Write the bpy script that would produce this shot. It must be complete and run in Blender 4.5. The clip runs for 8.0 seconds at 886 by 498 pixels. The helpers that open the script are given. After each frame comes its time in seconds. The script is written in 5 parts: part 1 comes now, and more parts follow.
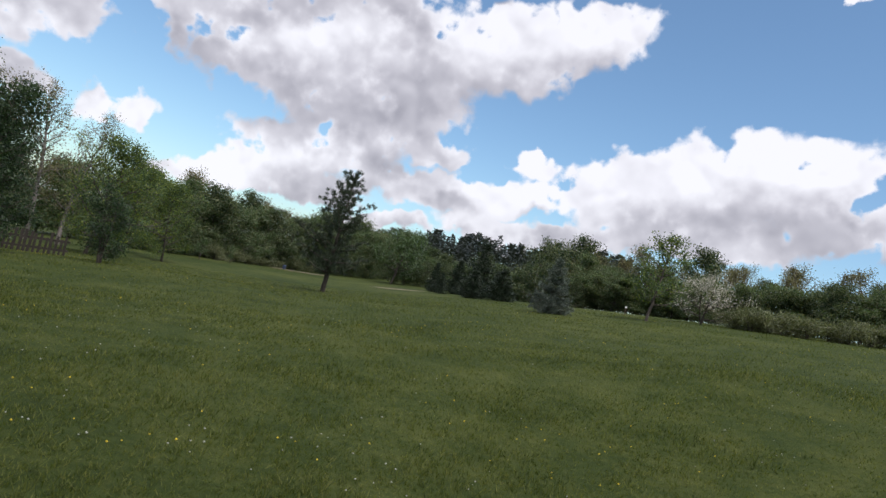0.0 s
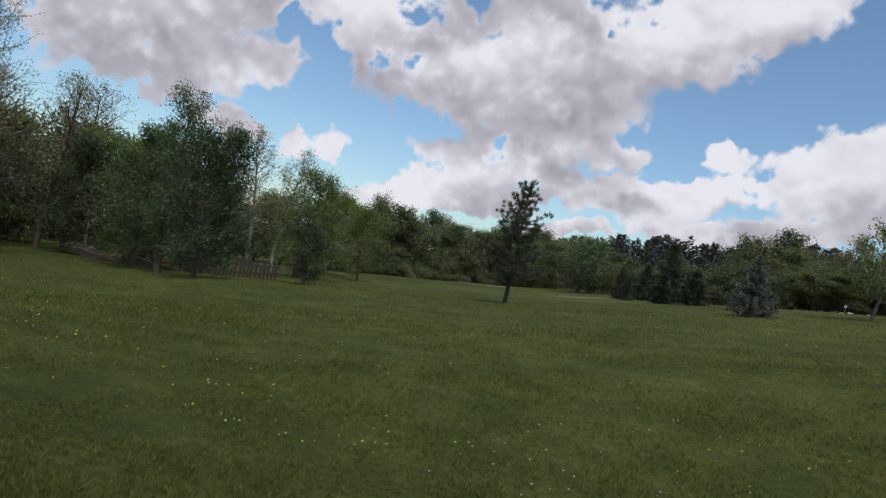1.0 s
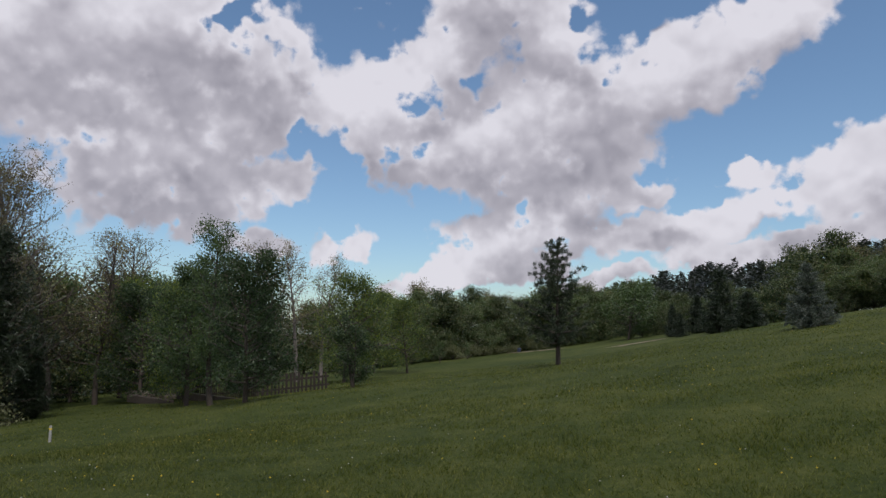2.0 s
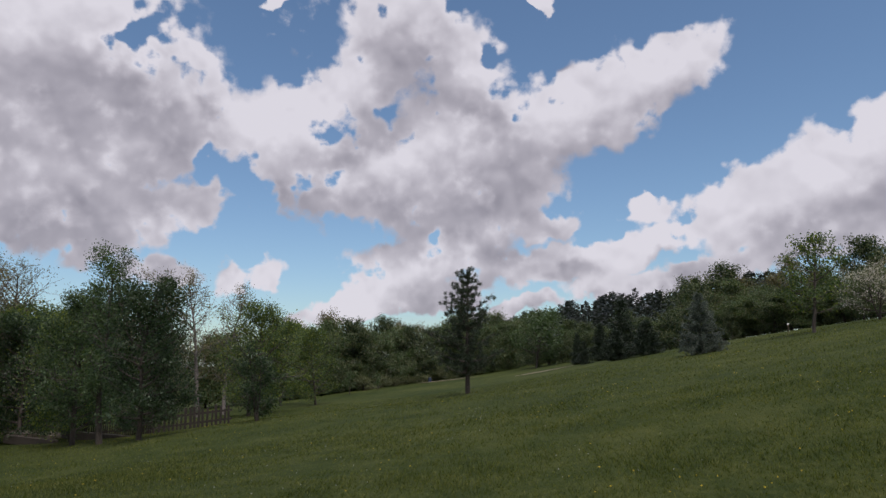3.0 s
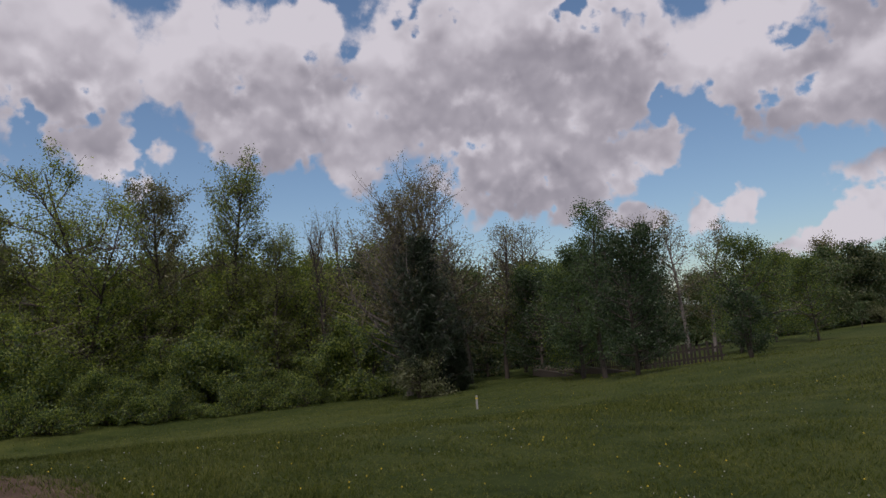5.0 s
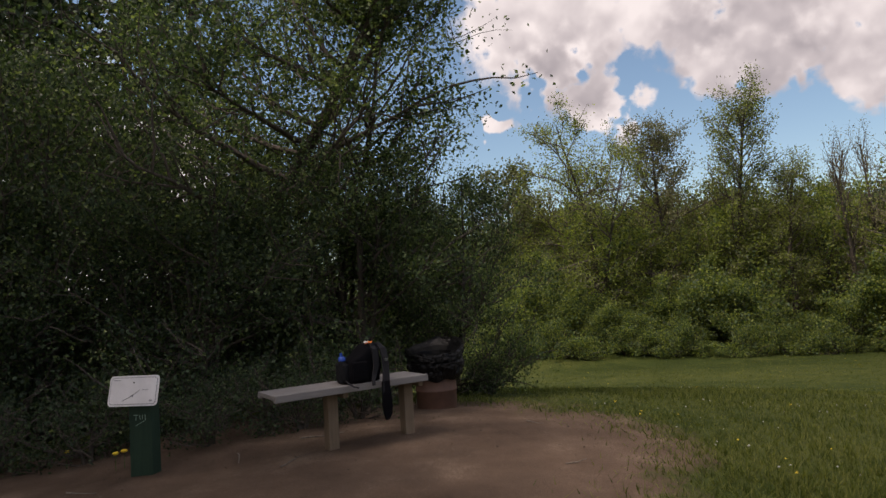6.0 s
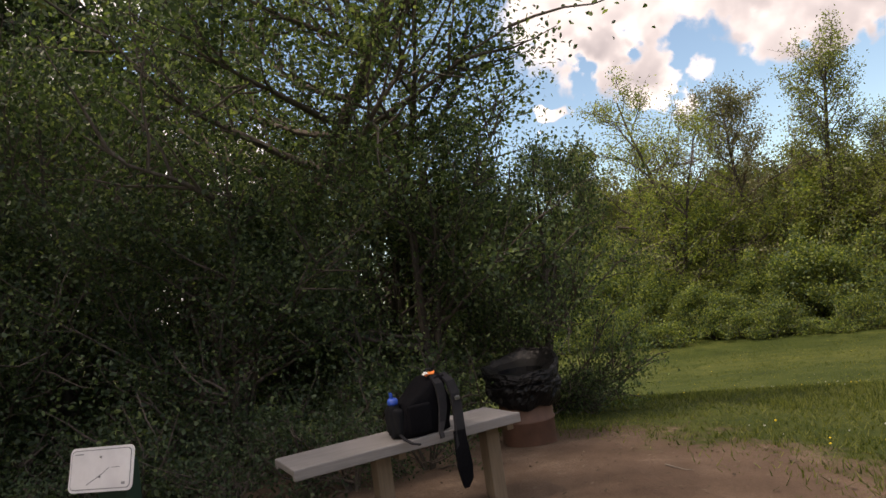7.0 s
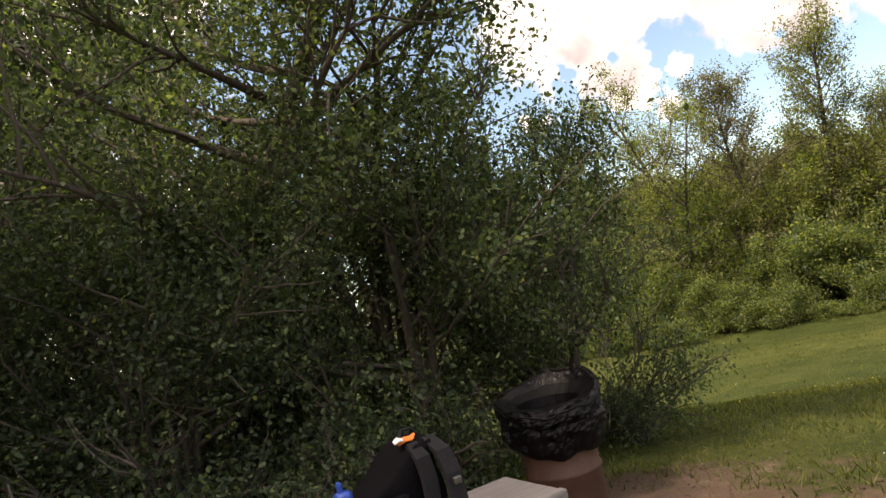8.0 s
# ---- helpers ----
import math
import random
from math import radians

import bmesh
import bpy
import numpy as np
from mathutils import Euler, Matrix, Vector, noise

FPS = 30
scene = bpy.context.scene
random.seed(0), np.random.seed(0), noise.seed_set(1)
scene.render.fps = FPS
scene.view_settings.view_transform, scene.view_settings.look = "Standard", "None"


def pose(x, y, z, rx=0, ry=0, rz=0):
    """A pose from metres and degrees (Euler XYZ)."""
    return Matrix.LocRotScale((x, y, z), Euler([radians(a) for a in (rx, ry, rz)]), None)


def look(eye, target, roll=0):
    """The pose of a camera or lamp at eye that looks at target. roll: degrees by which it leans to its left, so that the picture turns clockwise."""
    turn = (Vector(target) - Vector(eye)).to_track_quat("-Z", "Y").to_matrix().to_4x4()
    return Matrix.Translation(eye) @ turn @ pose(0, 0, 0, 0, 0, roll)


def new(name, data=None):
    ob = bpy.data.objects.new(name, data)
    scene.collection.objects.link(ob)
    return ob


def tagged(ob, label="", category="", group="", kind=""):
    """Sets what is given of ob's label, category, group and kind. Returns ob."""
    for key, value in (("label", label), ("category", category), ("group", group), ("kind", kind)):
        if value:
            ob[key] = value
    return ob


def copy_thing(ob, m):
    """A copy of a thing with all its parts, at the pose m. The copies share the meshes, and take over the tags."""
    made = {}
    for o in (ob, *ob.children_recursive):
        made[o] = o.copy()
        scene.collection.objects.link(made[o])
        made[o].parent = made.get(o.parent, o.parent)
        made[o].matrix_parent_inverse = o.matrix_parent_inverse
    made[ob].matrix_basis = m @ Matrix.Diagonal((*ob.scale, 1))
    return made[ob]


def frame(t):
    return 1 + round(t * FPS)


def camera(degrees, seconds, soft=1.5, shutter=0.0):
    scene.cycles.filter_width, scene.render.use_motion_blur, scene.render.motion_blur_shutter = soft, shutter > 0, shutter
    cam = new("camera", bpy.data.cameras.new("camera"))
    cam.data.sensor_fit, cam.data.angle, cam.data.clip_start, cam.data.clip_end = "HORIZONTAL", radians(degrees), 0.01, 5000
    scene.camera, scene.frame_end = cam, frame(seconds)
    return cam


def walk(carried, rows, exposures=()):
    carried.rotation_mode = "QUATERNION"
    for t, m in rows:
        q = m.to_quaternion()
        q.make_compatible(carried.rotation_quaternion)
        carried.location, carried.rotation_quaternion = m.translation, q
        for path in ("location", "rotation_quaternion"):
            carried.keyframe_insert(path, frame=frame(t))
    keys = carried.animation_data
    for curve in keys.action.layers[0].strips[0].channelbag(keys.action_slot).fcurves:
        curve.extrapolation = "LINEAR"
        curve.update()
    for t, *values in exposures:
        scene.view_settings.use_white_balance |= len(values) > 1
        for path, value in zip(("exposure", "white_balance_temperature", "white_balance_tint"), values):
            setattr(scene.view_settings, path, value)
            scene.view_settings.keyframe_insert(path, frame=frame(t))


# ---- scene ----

LENS = 68.57
cam = camera(LENS, 8.0, soft=1.5)
PATH = [
    (0.0, look((1.467, 0.450, 1.458), (2.762, 10.349, 2.045), 14.62)),
    (0.5, look((1.509, 0.467, 1.451), (1.064, 10.446, 1.915), 14.97)),
    (1.0, look((1.610, 0.443, 1.447), (0.171, 10.338, 1.561), 11.60)),
    (1.5, look((1.745, 0.376, 1.444), (-0.062, 10.165, 2.408), 5.89)),
    (2.0, look((1.838, 0.356, 1.443), (-0.269, 10.050, 2.697), -0.16)),
    (2.2, look((1.840, 0.358, 1.444), (0.335, 10.149, 2.808), -0.76)),
    (3.3, look((1.935, 0.297, 1.421), (1.200, 10.090, 3.305), -0.84)),
    (3.5, look((1.939, 0.289, 1.418), (1.224, 10.060, 3.422), -0.95)),
    (4.0, look((1.936, 0.198, 1.392), (1.113, 9.985, 3.277), -2.34)),
    (4.5, look((2.005, 0.139, 1.382), (-0.740, 9.646, 2.823), -1.27)),
    (4.8, look((2.029, 0.167, 1.411), (-3.376, 8.493, 2.623), -2.39)),
    (5.0, look((2.029, 0.183, 1.428), (-4.981, 7.233, 2.499), -3.95)),
    (5.2, look((1.842, -0.057, 1.449), (-6.502, 5.396, 2.255), -3.93)),
    (6.3, look((0.000, 0.000, 1.430), (-9.976, 0.186, 2.090), -3.38)),
    (6.5, look((-0.249, 0.030, 1.436), (-10.220, 0.510, 2.027), -4.70)),
    (7.0, look((-1.073, -0.049, 1.462), (-11.044, -0.397, 2.135), -8.18)),
    (7.3, look((-1.538, -0.056, 1.432), (-11.445, -0.908, 2.488), -4.77)),
    (7.5, look((-1.688, 0.011, 1.407), (-11.607, -0.052, 2.669), -4.44)),
    (8.0, look((-2.443, -0.042, 1.408), (-12.397, -0.297, 2.333), -13.30)),
]
walk(cam, PATH, exposures=[(0.0, -0.06, 6250, 15), (1.0, -0.34, 6280, 16), (2.0, -0.50, 6300, 18), (3.5, -0.55, 6350, 21), (4.5, -0.60, 6400, 23), (5.2, -0.80, 6500, 23), (6.3, 0.08, 7500, 22), (7.0, 0.38, 7800, 22), (8.0, 0.84, 8400, 23)])

# ---------------------------------------------------------------- sky, sun
SUN_AZ, SUN_EL = 206.0, 61.0      # degrees to the left of +y, and above the horizon


def sun_way():
    a, e = radians(SUN_AZ), radians(SUN_EL)
    return Vector((-math.sin(a) * math.cos(e), math.cos(a) * math.cos(e), math.sin(e)))


sun_data = bpy.data.lights.new("sun", "SUN")
sun_data.energy, sun_data.angle, sun_data.color = 3.3, radians(2.0), (1.0, 0.95, 0.86)
sun_ob = new("sun", sun_data)
sun_ob.matrix_world = look((0, 0, 60), Vector((0, 0, 60)) - sun_way())

# cumulus banks: azimuth to the left of +y, elevation, half width, half height, tilt (degrees)
CLOUDS_LEFT_BANK = [(35.9, 24.0, 9.1, 5.4, -13), (30.0, 19.5, 7.5, 4.9, -9), (36.8, 14.5, 8.5, 5.5, -9), (30.5, 11.1, 6.1, 2.0, -26), (25.7, 12.9, 2.3, 1.6, -27), (26.2, 25.0, 1.6, 1.0, 8), (43.7, 21.1, 8.7, 7.1, -2), (59.0, 19.1, 6.2, 3.9, -8), (30.0, 23.9, 3.0, 2.4, 0), (35.3, 11.3, 3.0, 2.2, 0), (36.4, 21.8, 4.0, 3.0, 0), (41.3, 15.1, 3.0, 2.2, 0)]
CLOUDS_MAIN_BANK = [(7.7, 29.3, 5.4, 4.1, 0), (19.4, 30.3, 1.8, 0.6, -22), (12.9, 23.5, 7.3, 2.4, -28), (17.8, 18.5, 5.6, 4.3, -4), (8.6, 16.4, 10.8, 4.5, 1), (0.8, 18.9, 8.7, 5.4, -5), (-9.0, 21.3, 8.1, 3.6, -16), (-16.1, 24.2, 4.5, 2.3, -13), (-0.6, 13.4, 5.5, 2.7, -12), (2.3, 26.1, 4.2, 2.4, 18), (-5.3, 29.4, 1.3, 0.5, 6), (14.4, 15.7, 3.2, 2.4, 0)]
CLOUDS_LOW_BANK = [(7.5, 8.5, 6.0, 2.5, -15), (3.5, 10.0, 4.5, 2.5, 1), (-5.6, 11.3, 2.2, 1.1, -8), (12.9, 4.8, 4.7, 1.4, -20), (21.1, 7.7, 2.6, 1.3, -12), (28.3, 7.4, 2.8, 1.5, -2), (5.0, 5.5, 4.5, 1.2, -5), (-4.0, 7.9, 5.3, 1.6, -8), (-1.4, 4.3, 4.4, 0.8, -9)]
CLOUDS_RIGHT_BANK = [(-29.0, 15.0, 5.0, 2.9, -14), (-23.2, 13.4, 5.1, 2.4, -16), (-15.9, 10.3, 6.9, 1.6, -16), (-8.9, 8.3, 5.2, 1.4, -13), (-10.6, 6.0, 4.1, 1.0, -8), (-13.6, 12.3, 1.9, 0.8, -6), (-25.2, 10.8, 4.9, 2.1, -16), (-36.0, 15.0, 6.9, 3.2, 0), (-40.0, 12.2, 5.4, 2.9, -1), (-25.5, 10.5, 7.8, 2.1, -5), (-31.1, 9.3, 6.0, 1.8, -5), (-18.5, 6.6, 6.5, 1.2, -14), (-25.5, 8.2, 6.0, 1.4, -10), (-36.5, 27.8, 1.2, 0.5, 3), (-34.6, 14.9, 3.5, 2.3, 0)]
CLOUDS_BENCH_BANK = [(76.3, 21.5, 6.8, 5.9, 20), (71.1, 15.3, 2.8, 1.6, 1), (59.8, 17.9, 5.1, 3.5, 21), (51.8, 15.1, 3.4, 2.3, 87), (67.3, 20.9, 2.3, 1.7, 19), (81.5, 13.5, 1.7, 0.9, 6), (63.8, 23.9, 4.6, 3.1, -1), (59.0, 20.2, 5.6, 4.7, 3), (72.1, 14.3, 2.8, 2.1, 7), (55.7, 25.2, 3.0, 2.2, 0), (73.7, 19.5, 2.6, 2.0, 0)]


class Nodes:
    """Small helper that adds nodes and links them."""

    def __init__(self, tree):
        self.t = tree

    def add(self, kind, **values):
        n = self.t.nodes.new(kind)
        for k, v in values.items():
            if k in n.inputs:
                n.inputs[k].default_value = v
        return n

    def math(self, op, a, b=None, c=None, clamp=False):
        n = self.t.nodes.new("ShaderNodeMath")
        n.operation, n.use_clamp = op, clamp
        for i, v in enumerate((a, b, c)):
            if v is None:
                continue
            if isinstance(v, (int, float)):
                n.inputs[i].default_value = v
            else:
                self.t.links.new(v, n.inputs[i])
        return n.outputs[0]

    def vmath(self, op, a, b=None, out=0):
        n = self.t.nodes.new("ShaderNodeVectorMath")
        n.operation = op
        for i, v in enumerate((a, b)):
            if v is None:
                continue
            if isinstance(v, (tuple, list)):
                n.inputs[i].default_value = v
            else:
                self.t.links.new(v, n.inputs[i])
        return n.outputs[out]

    def link(self, a, b):
        self.t.links.new(a, b)

    def noise(self, vector, scale, detail=4.0, rough=0.55, distortion=0.0):
        n = self.t.nodes.new("ShaderNodeTexNoise")
        n.inputs["Scale"].default_value, n.inputs["Detail"].default_value = scale, detail
        n.inputs["Roughness"].default_value, n.inputs["Distortion"].default_value = rough, distortion
        if vector is not None:
            self.link(vector, n.inputs["Vector"])
        return n.outputs["Fac"]

    def ramp(self, fac, stops):
        n = self.t.nodes.new("ShaderNodeValToRGB")
        e = n.color_ramp.elements
        while len(e) < len(stops):
            e.new(0.5)
        for k, (p, c) in zip(e, stops):
            k.position, k.color = p, (*c, 1.0)
        self.link(fac, n.inputs["Fac"])
        return n.outputs["Color"]

    def smooth(self, fac, lo, hi):
        n = self.t.nodes.new("ShaderNodeMapRange")
        n.interpolation_type = "SMOOTHSTEP"
        n.inputs["From Min"].default_value, n.inputs["From Max"].default_value = lo, hi
        self.link(fac, n.inputs["Value"])
        return n.outputs["Result"]

    def mix(self, fac, a, b):
        n = self.t.nodes.new("ShaderNodeMix")
        n.data_type = "RGBA"
        socks = [s for s in n.inputs if s.enabled]
        for sock, v in zip(socks, (fac, a, b)):
            if isinstance(v, (int, float)):
                sock.default_value = v
            elif isinstance(v, tuple):
                sock.default_value = (*v, 1.0)
            else:
                self.link(v, sock)
        return [s for s in n.outputs if s.enabled][0]


def cloud_group():
    """Node group: (azimuth, elevation, 0) in degrees -> how deep inside the cloud banks (above 0 is inside)."""
    g = bpy.data.node_groups.new("cloud_field", "ShaderNodeTree")
    g.interface.new_socket("Vector", in_out="INPUT", socket_type="NodeSocketVector")
    g.interface.new_socket("Depth", in_out="OUTPUT", socket_type="NodeSocketFloat")
    n = Nodes(g)
    gi, go = g.nodes.new("NodeGroupInput"), g.nodes.new("NodeGroupOutput")
    total = None
    banks = CLOUDS_LEFT_BANK + CLOUDS_MAIN_BANK + CLOUDS_LOW_BANK + CLOUDS_RIGHT_BANK + CLOUDS_BENCH_BANK
    here = gi.outputs[0]
    for i, (az, el, a, b, tilt) in enumerate(banks):
        if i % 4 == 0 and total is not None:
            # a vanishing nudge keeps the blobs in sequence, which saves shader memory
            here = n.vmath("ADD", gi.outputs[0], n.math("MULTIPLY", total, 1e-7))
        m = g.nodes.new("ShaderNodeMapping")
        m.vector_type = "TEXTURE"
        m.inputs["Location"].default_value = (az, el, 0)
        m.inputs["Rotation"].default_value = (0, 0, radians(tilt))
        m.inputs["Scale"].default_value = (a * 1.06, b * 1.06, 1)
        n.link(here, m.inputs["Vector"])
        r = n.vmath("LENGTH", m.outputs[0], out=1)
        d = n.math("SUBTRACT", 1.0, r)
        total = d if total is None else n.math("SMOOTH_MAX", total, d, 0.5)
    n.link(total, go.inputs[0])
    return g


def make_world():
    world = bpy.data.worlds.new("sky")
    scene.world = world
    world.use_nodes = True
    t = world.node_tree
    t.nodes.clear()
    n = Nodes(t)
    geo = t.nodes.new("ShaderNodeTexCoord").outputs["Generated"]
    sep = t.nodes.new("ShaderNodeSeparateXYZ")
    n.link(geo, sep.inputs[0])
    az = n.math("MULTIPLY", n.math("ARCTAN2", n.math("MULTIPLY", sep.outputs[0], -1.0), sep.outputs[1]), 57.2958)
    el = n.math("MULTIPLY", n.math("ARCSINE", sep.outputs[2]), 57.2958)
    # wander the outlines at three scales so that they billow
    def warp(scale, amount, detail):
        w = t.nodes.new("ShaderNodeTexNoise")
        w.inputs["Scale"].default_value, w.inputs["Detail"].default_value = scale, detail
        n.link(geo, w.inputs["Vector"])
        o = n.vmath("SCALE", n.vmath("SUBTRACT", w.outputs["Color"], (0.5, 0.5, 0.5)))
        o.node.inputs["Scale"].default_value = amount
        return o

    off = n.vmath("ADD", warp(8.0, 3.6, 2.0), n.vmath("ADD", warp(22.0, 3.0, 2.0), warp(60.0, 1.1, 5.0)))
    comb = t.nodes.new("ShaderNodeCombineXYZ")
    n.link(az, comb.inputs[0])
    n.link(el, comb.inputs[1])
    p = n.vmath("ADD", comb.outputs[0], off)
    group = cloud_group()

    def depth(vec):
        gn = t.nodes.new("ShaderNodeGroup")
        gn.node_tree = group
        n.link(vec, gn.inputs[0])
        return gn.outputs[0]

    def billows(vec, scale, detail):
        """Round cauliflower heads: low in their middles, high in the creases between them."""
        v = t.nodes.new("ShaderNodeTexVoronoi")
        v.feature, v.normalize = "SMOOTH_F1", True
        for key, value in (("Scale", scale), ("Detail", detail), ("Roughness", 0.55), ("Lacunarity", 2.3), ("Smoothness", 0.35)):
            v.inputs[key].default_value = value
        n.link(vec, v.inputs["Vector"])
        return v.outputs["Distance"]

    bent = n.vmath("ADD", geo, warp(9.0, 0.05, 3.0))
    heads = billows(bent, 15.0, 3.0)
    fine = n.noise(geo, 70.0, 7.0, 0.65)
    wisp = n.noise(geo, 26.0, 8.0, 0.62, 0.4)
    # scattered cumulus over the rest of the sky
    rest = n.noise(geo, 2.2, 8.0, 0.6)
    far_az = n.smooth(n.math("ABSOLUTE", n.math("SUBTRACT", az, 22.0)), 72.0, 95.0)
    high = n.smooth(el, 33.0, 45.0)
    outside = n.math("MAXIMUM", far_az, high)
    scattered = n.math("MULTIPLY_ADD", n.math("SUBTRACT", rest, 0.47), 4.0, n.math("MULTIPLY_ADD", outside, 1.0, -1.0))
    inside = n.math("MAXIMUM", depth(p), scattered)
    edge = n.math("MULTIPLY_ADD", n.math("SUBTRACT", 0.34, heads), 1.5, n.math("MULTIPLY", n.math("SUBTRACT", fine, 0.5), 0.9))
    edge = n.math("MULTIPLY_ADD", n.math("SUBTRACT", wisp, 0.5), 2.3, edge)
    dens = n.smooth(n.math("ADD", n.math("MULTIPLY_ADD", inside, 6.0, 0.95), edge), -0.25, 1.45)
    billow = n.noise(geo, 7.0, 4.0, 0.5, 0.3)
    # cloud above this point greys it: undersides and thick middles are darker, upper rims stay white
    up = n.vmath("ADD", p, (1.2, 4.2, 0.0))
    above = n.math("ADD", depth(up), n.math("MULTIPLY", n.math("SUBTRACT", billow, 0.5), -0.9))
    grey = n.smooth(above, -0.45, 0.8)
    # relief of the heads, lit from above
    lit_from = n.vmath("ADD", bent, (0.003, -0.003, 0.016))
    relief = n.math("MULTIPLY", n.math("SUBTRACT", billows(lit_from, 8.0, 0.6), billows(bent, 8.0, 0.6)), 1.3)
    relief = n.math("MULTIPLY_ADD", n.math("SUBTRACT", billows(lit_from, 21.0, 1.0), billows(bent, 21.0, 1.0)), 0.45, relief)
    small = n.math("SUBTRACT", n.noise(geo, 30.0, 4.0, 0.5, 0.3), n.noise(lit_from, 30.0, 4.0, 0.5, 0.3))
    relief = n.math("MULTIPLY_ADD", small, 0.10, relief)
    tone = n.math("MULTIPLY_ADD", grey, -0.50, n.math("ADD", relief, 1.0))
    cloud_col = n.ramp(tone, [(0.0, (0.28, 0.28, 0.31)), (0.35, (0.42, 0.415, 0.45)), (0.65, (0.67, 0.663, 0.69)), (1.0, (1.02, 1.025, 1.035))])
    sky = t.nodes.new("ShaderNodeTexSky")
    sky.sky_type = "NISHITA"
    sky.sun_disc = False
    sky.sun_elevation, sky.sun_rotation = radians(SUN_EL), radians(-SUN_AZ)
    sky.air_density, sky.dust_density, sky.ozone_density = 1.0, 0.9, 1.0
    # the camera's rendering of blue: a little towards cyan
    sky_dim = n.vmath("MULTIPLY", sky.outputs[0], (0.139, 0.164, 0.163))
    col = n.mix(n.math("MULTIPLY", dens, 0.97), sky_dim, cloud_col)
    bg = t.nodes.new("ShaderNodeBackground")
    n.link(col, bg.inputs["Color"])
    out = t.nodes.new("ShaderNodeOutputWorld")
    n.link(bg.outputs[0], out.inputs["Surface"])


make_world()


# ---------------------------------------------------------------- materials
def material(name, build):
    m = bpy.data.materials.new(name)
    m.use_nodes = True
    t = m.node_tree
    t.nodes.clear()
    n = Nodes(t)
    bsdf = t.nodes.new("ShaderNodeBsdfPrincipled")
    out = t.nodes.new("ShaderNodeOutputMaterial")
    n.link(bsdf.outputs[0], out.inputs["Surface"])
    build(n, bsdf, out)
    return m


def coords(n, kind="Object"):
    return n.t.nodes.new("ShaderNodeTexCoord").outputs[kind]


def bump(n, bsdf, height, strength=0.3, distance=0.01):
    b = n.t.nodes.new("ShaderNodeBump")
    b.inputs["Strength"].default_value, b.inputs["Distance"].default_value = strength, distance
    n.link(height, b.inputs["Height"])
    n.link(b.outputs[0], bsdf.inputs["Normal"])


def plain(name, dark, light, scale=20.0, rough=0.7, bumpy=0.2, metal=0.0, big=2.0, spec=0.5):
    """A surface that varies between two colours at two scales."""
    def build(n, bsdf, out):
        c = coords(n)
        a, b = n.noise(c, scale, 6.0, 0.6), n.noise(c, big, 3.0)
        f = n.math("ADD", n.math("MULTIPLY", a, 0.6), n.math("MULTIPLY", b, 0.4))
        n.link(n.ramp(f, [(0.3, dark), (0.7, light)]), bsdf.inputs["Base Color"])
        bsdf.inputs["Roughness"].default_value, bsdf.inputs["Metallic"].default_value = rough, metal
        bsdf.inputs["Specular IOR Level"].default_value = spec
        bump(n, bsdf, a, bumpy, 0.004)
    return material(name, build)


def leaf_material(name, dark, mid, light, shine=0.35, rough=0.5):
    """Leaves: each its own shade, some light shines through them."""
    def build(n, bsdf, out):
        geo = n.t.nodes.new("ShaderNodeNewGeometry")
        c = n.noise(coords(n), 1.1, 3.0)
        f = n.math("ADD", n.math("MULTIPLY", geo.outputs["Random Per Island"], 0.65), n.math("MULTIPLY", c, 0.35))
        col = n.ramp(f, [(0.15, dark), (0.5, mid), (0.85, light)])
        n.link(col, bsdf.inputs["Base Color"])
        bsdf.inputs["Roughness"].default_value = rough
        bsdf.inputs["Specular IOR Level"].default_value = 0.35
        tr = n.t.nodes.new("ShaderNodeBsdfTranslucent")
        n.link(n.vmath("MULTIPLY", col, (1.25, 1.3, 0.6)), tr.inputs["Color"])
        mx = n.t.nodes.new("ShaderNodeMixShader")
        mx.inputs[0].default_value = shine
        n.link(bsdf.outputs[0], mx.inputs[1])
        n.link(tr.outputs[0], mx.inputs[2])
        n.link(mx.outputs[0], out.inputs["Surface"])
    return material(name, build)


def bark_material(name, dark, light):
    def build(n, bsdf, out):
        c = coords(n)
        m = n.t.nodes.new("ShaderNodeMapping")
        m.inputs["Scale"].default_value = (14, 14, 3)
        n.link(c, m.inputs["Vector"])
        a = n.noise(m.outputs[0], 3.0, 6.0, 0.65)
        n.link(n.ramp(a, [(0.3, dark), (0.7, light)]), bsdf.inputs["Base Color"])
        bsdf.inputs["Roughness"].default_value = 0.9
        bump(n, bsdf, a, 0.6, 0.01)
    return material(name, build)


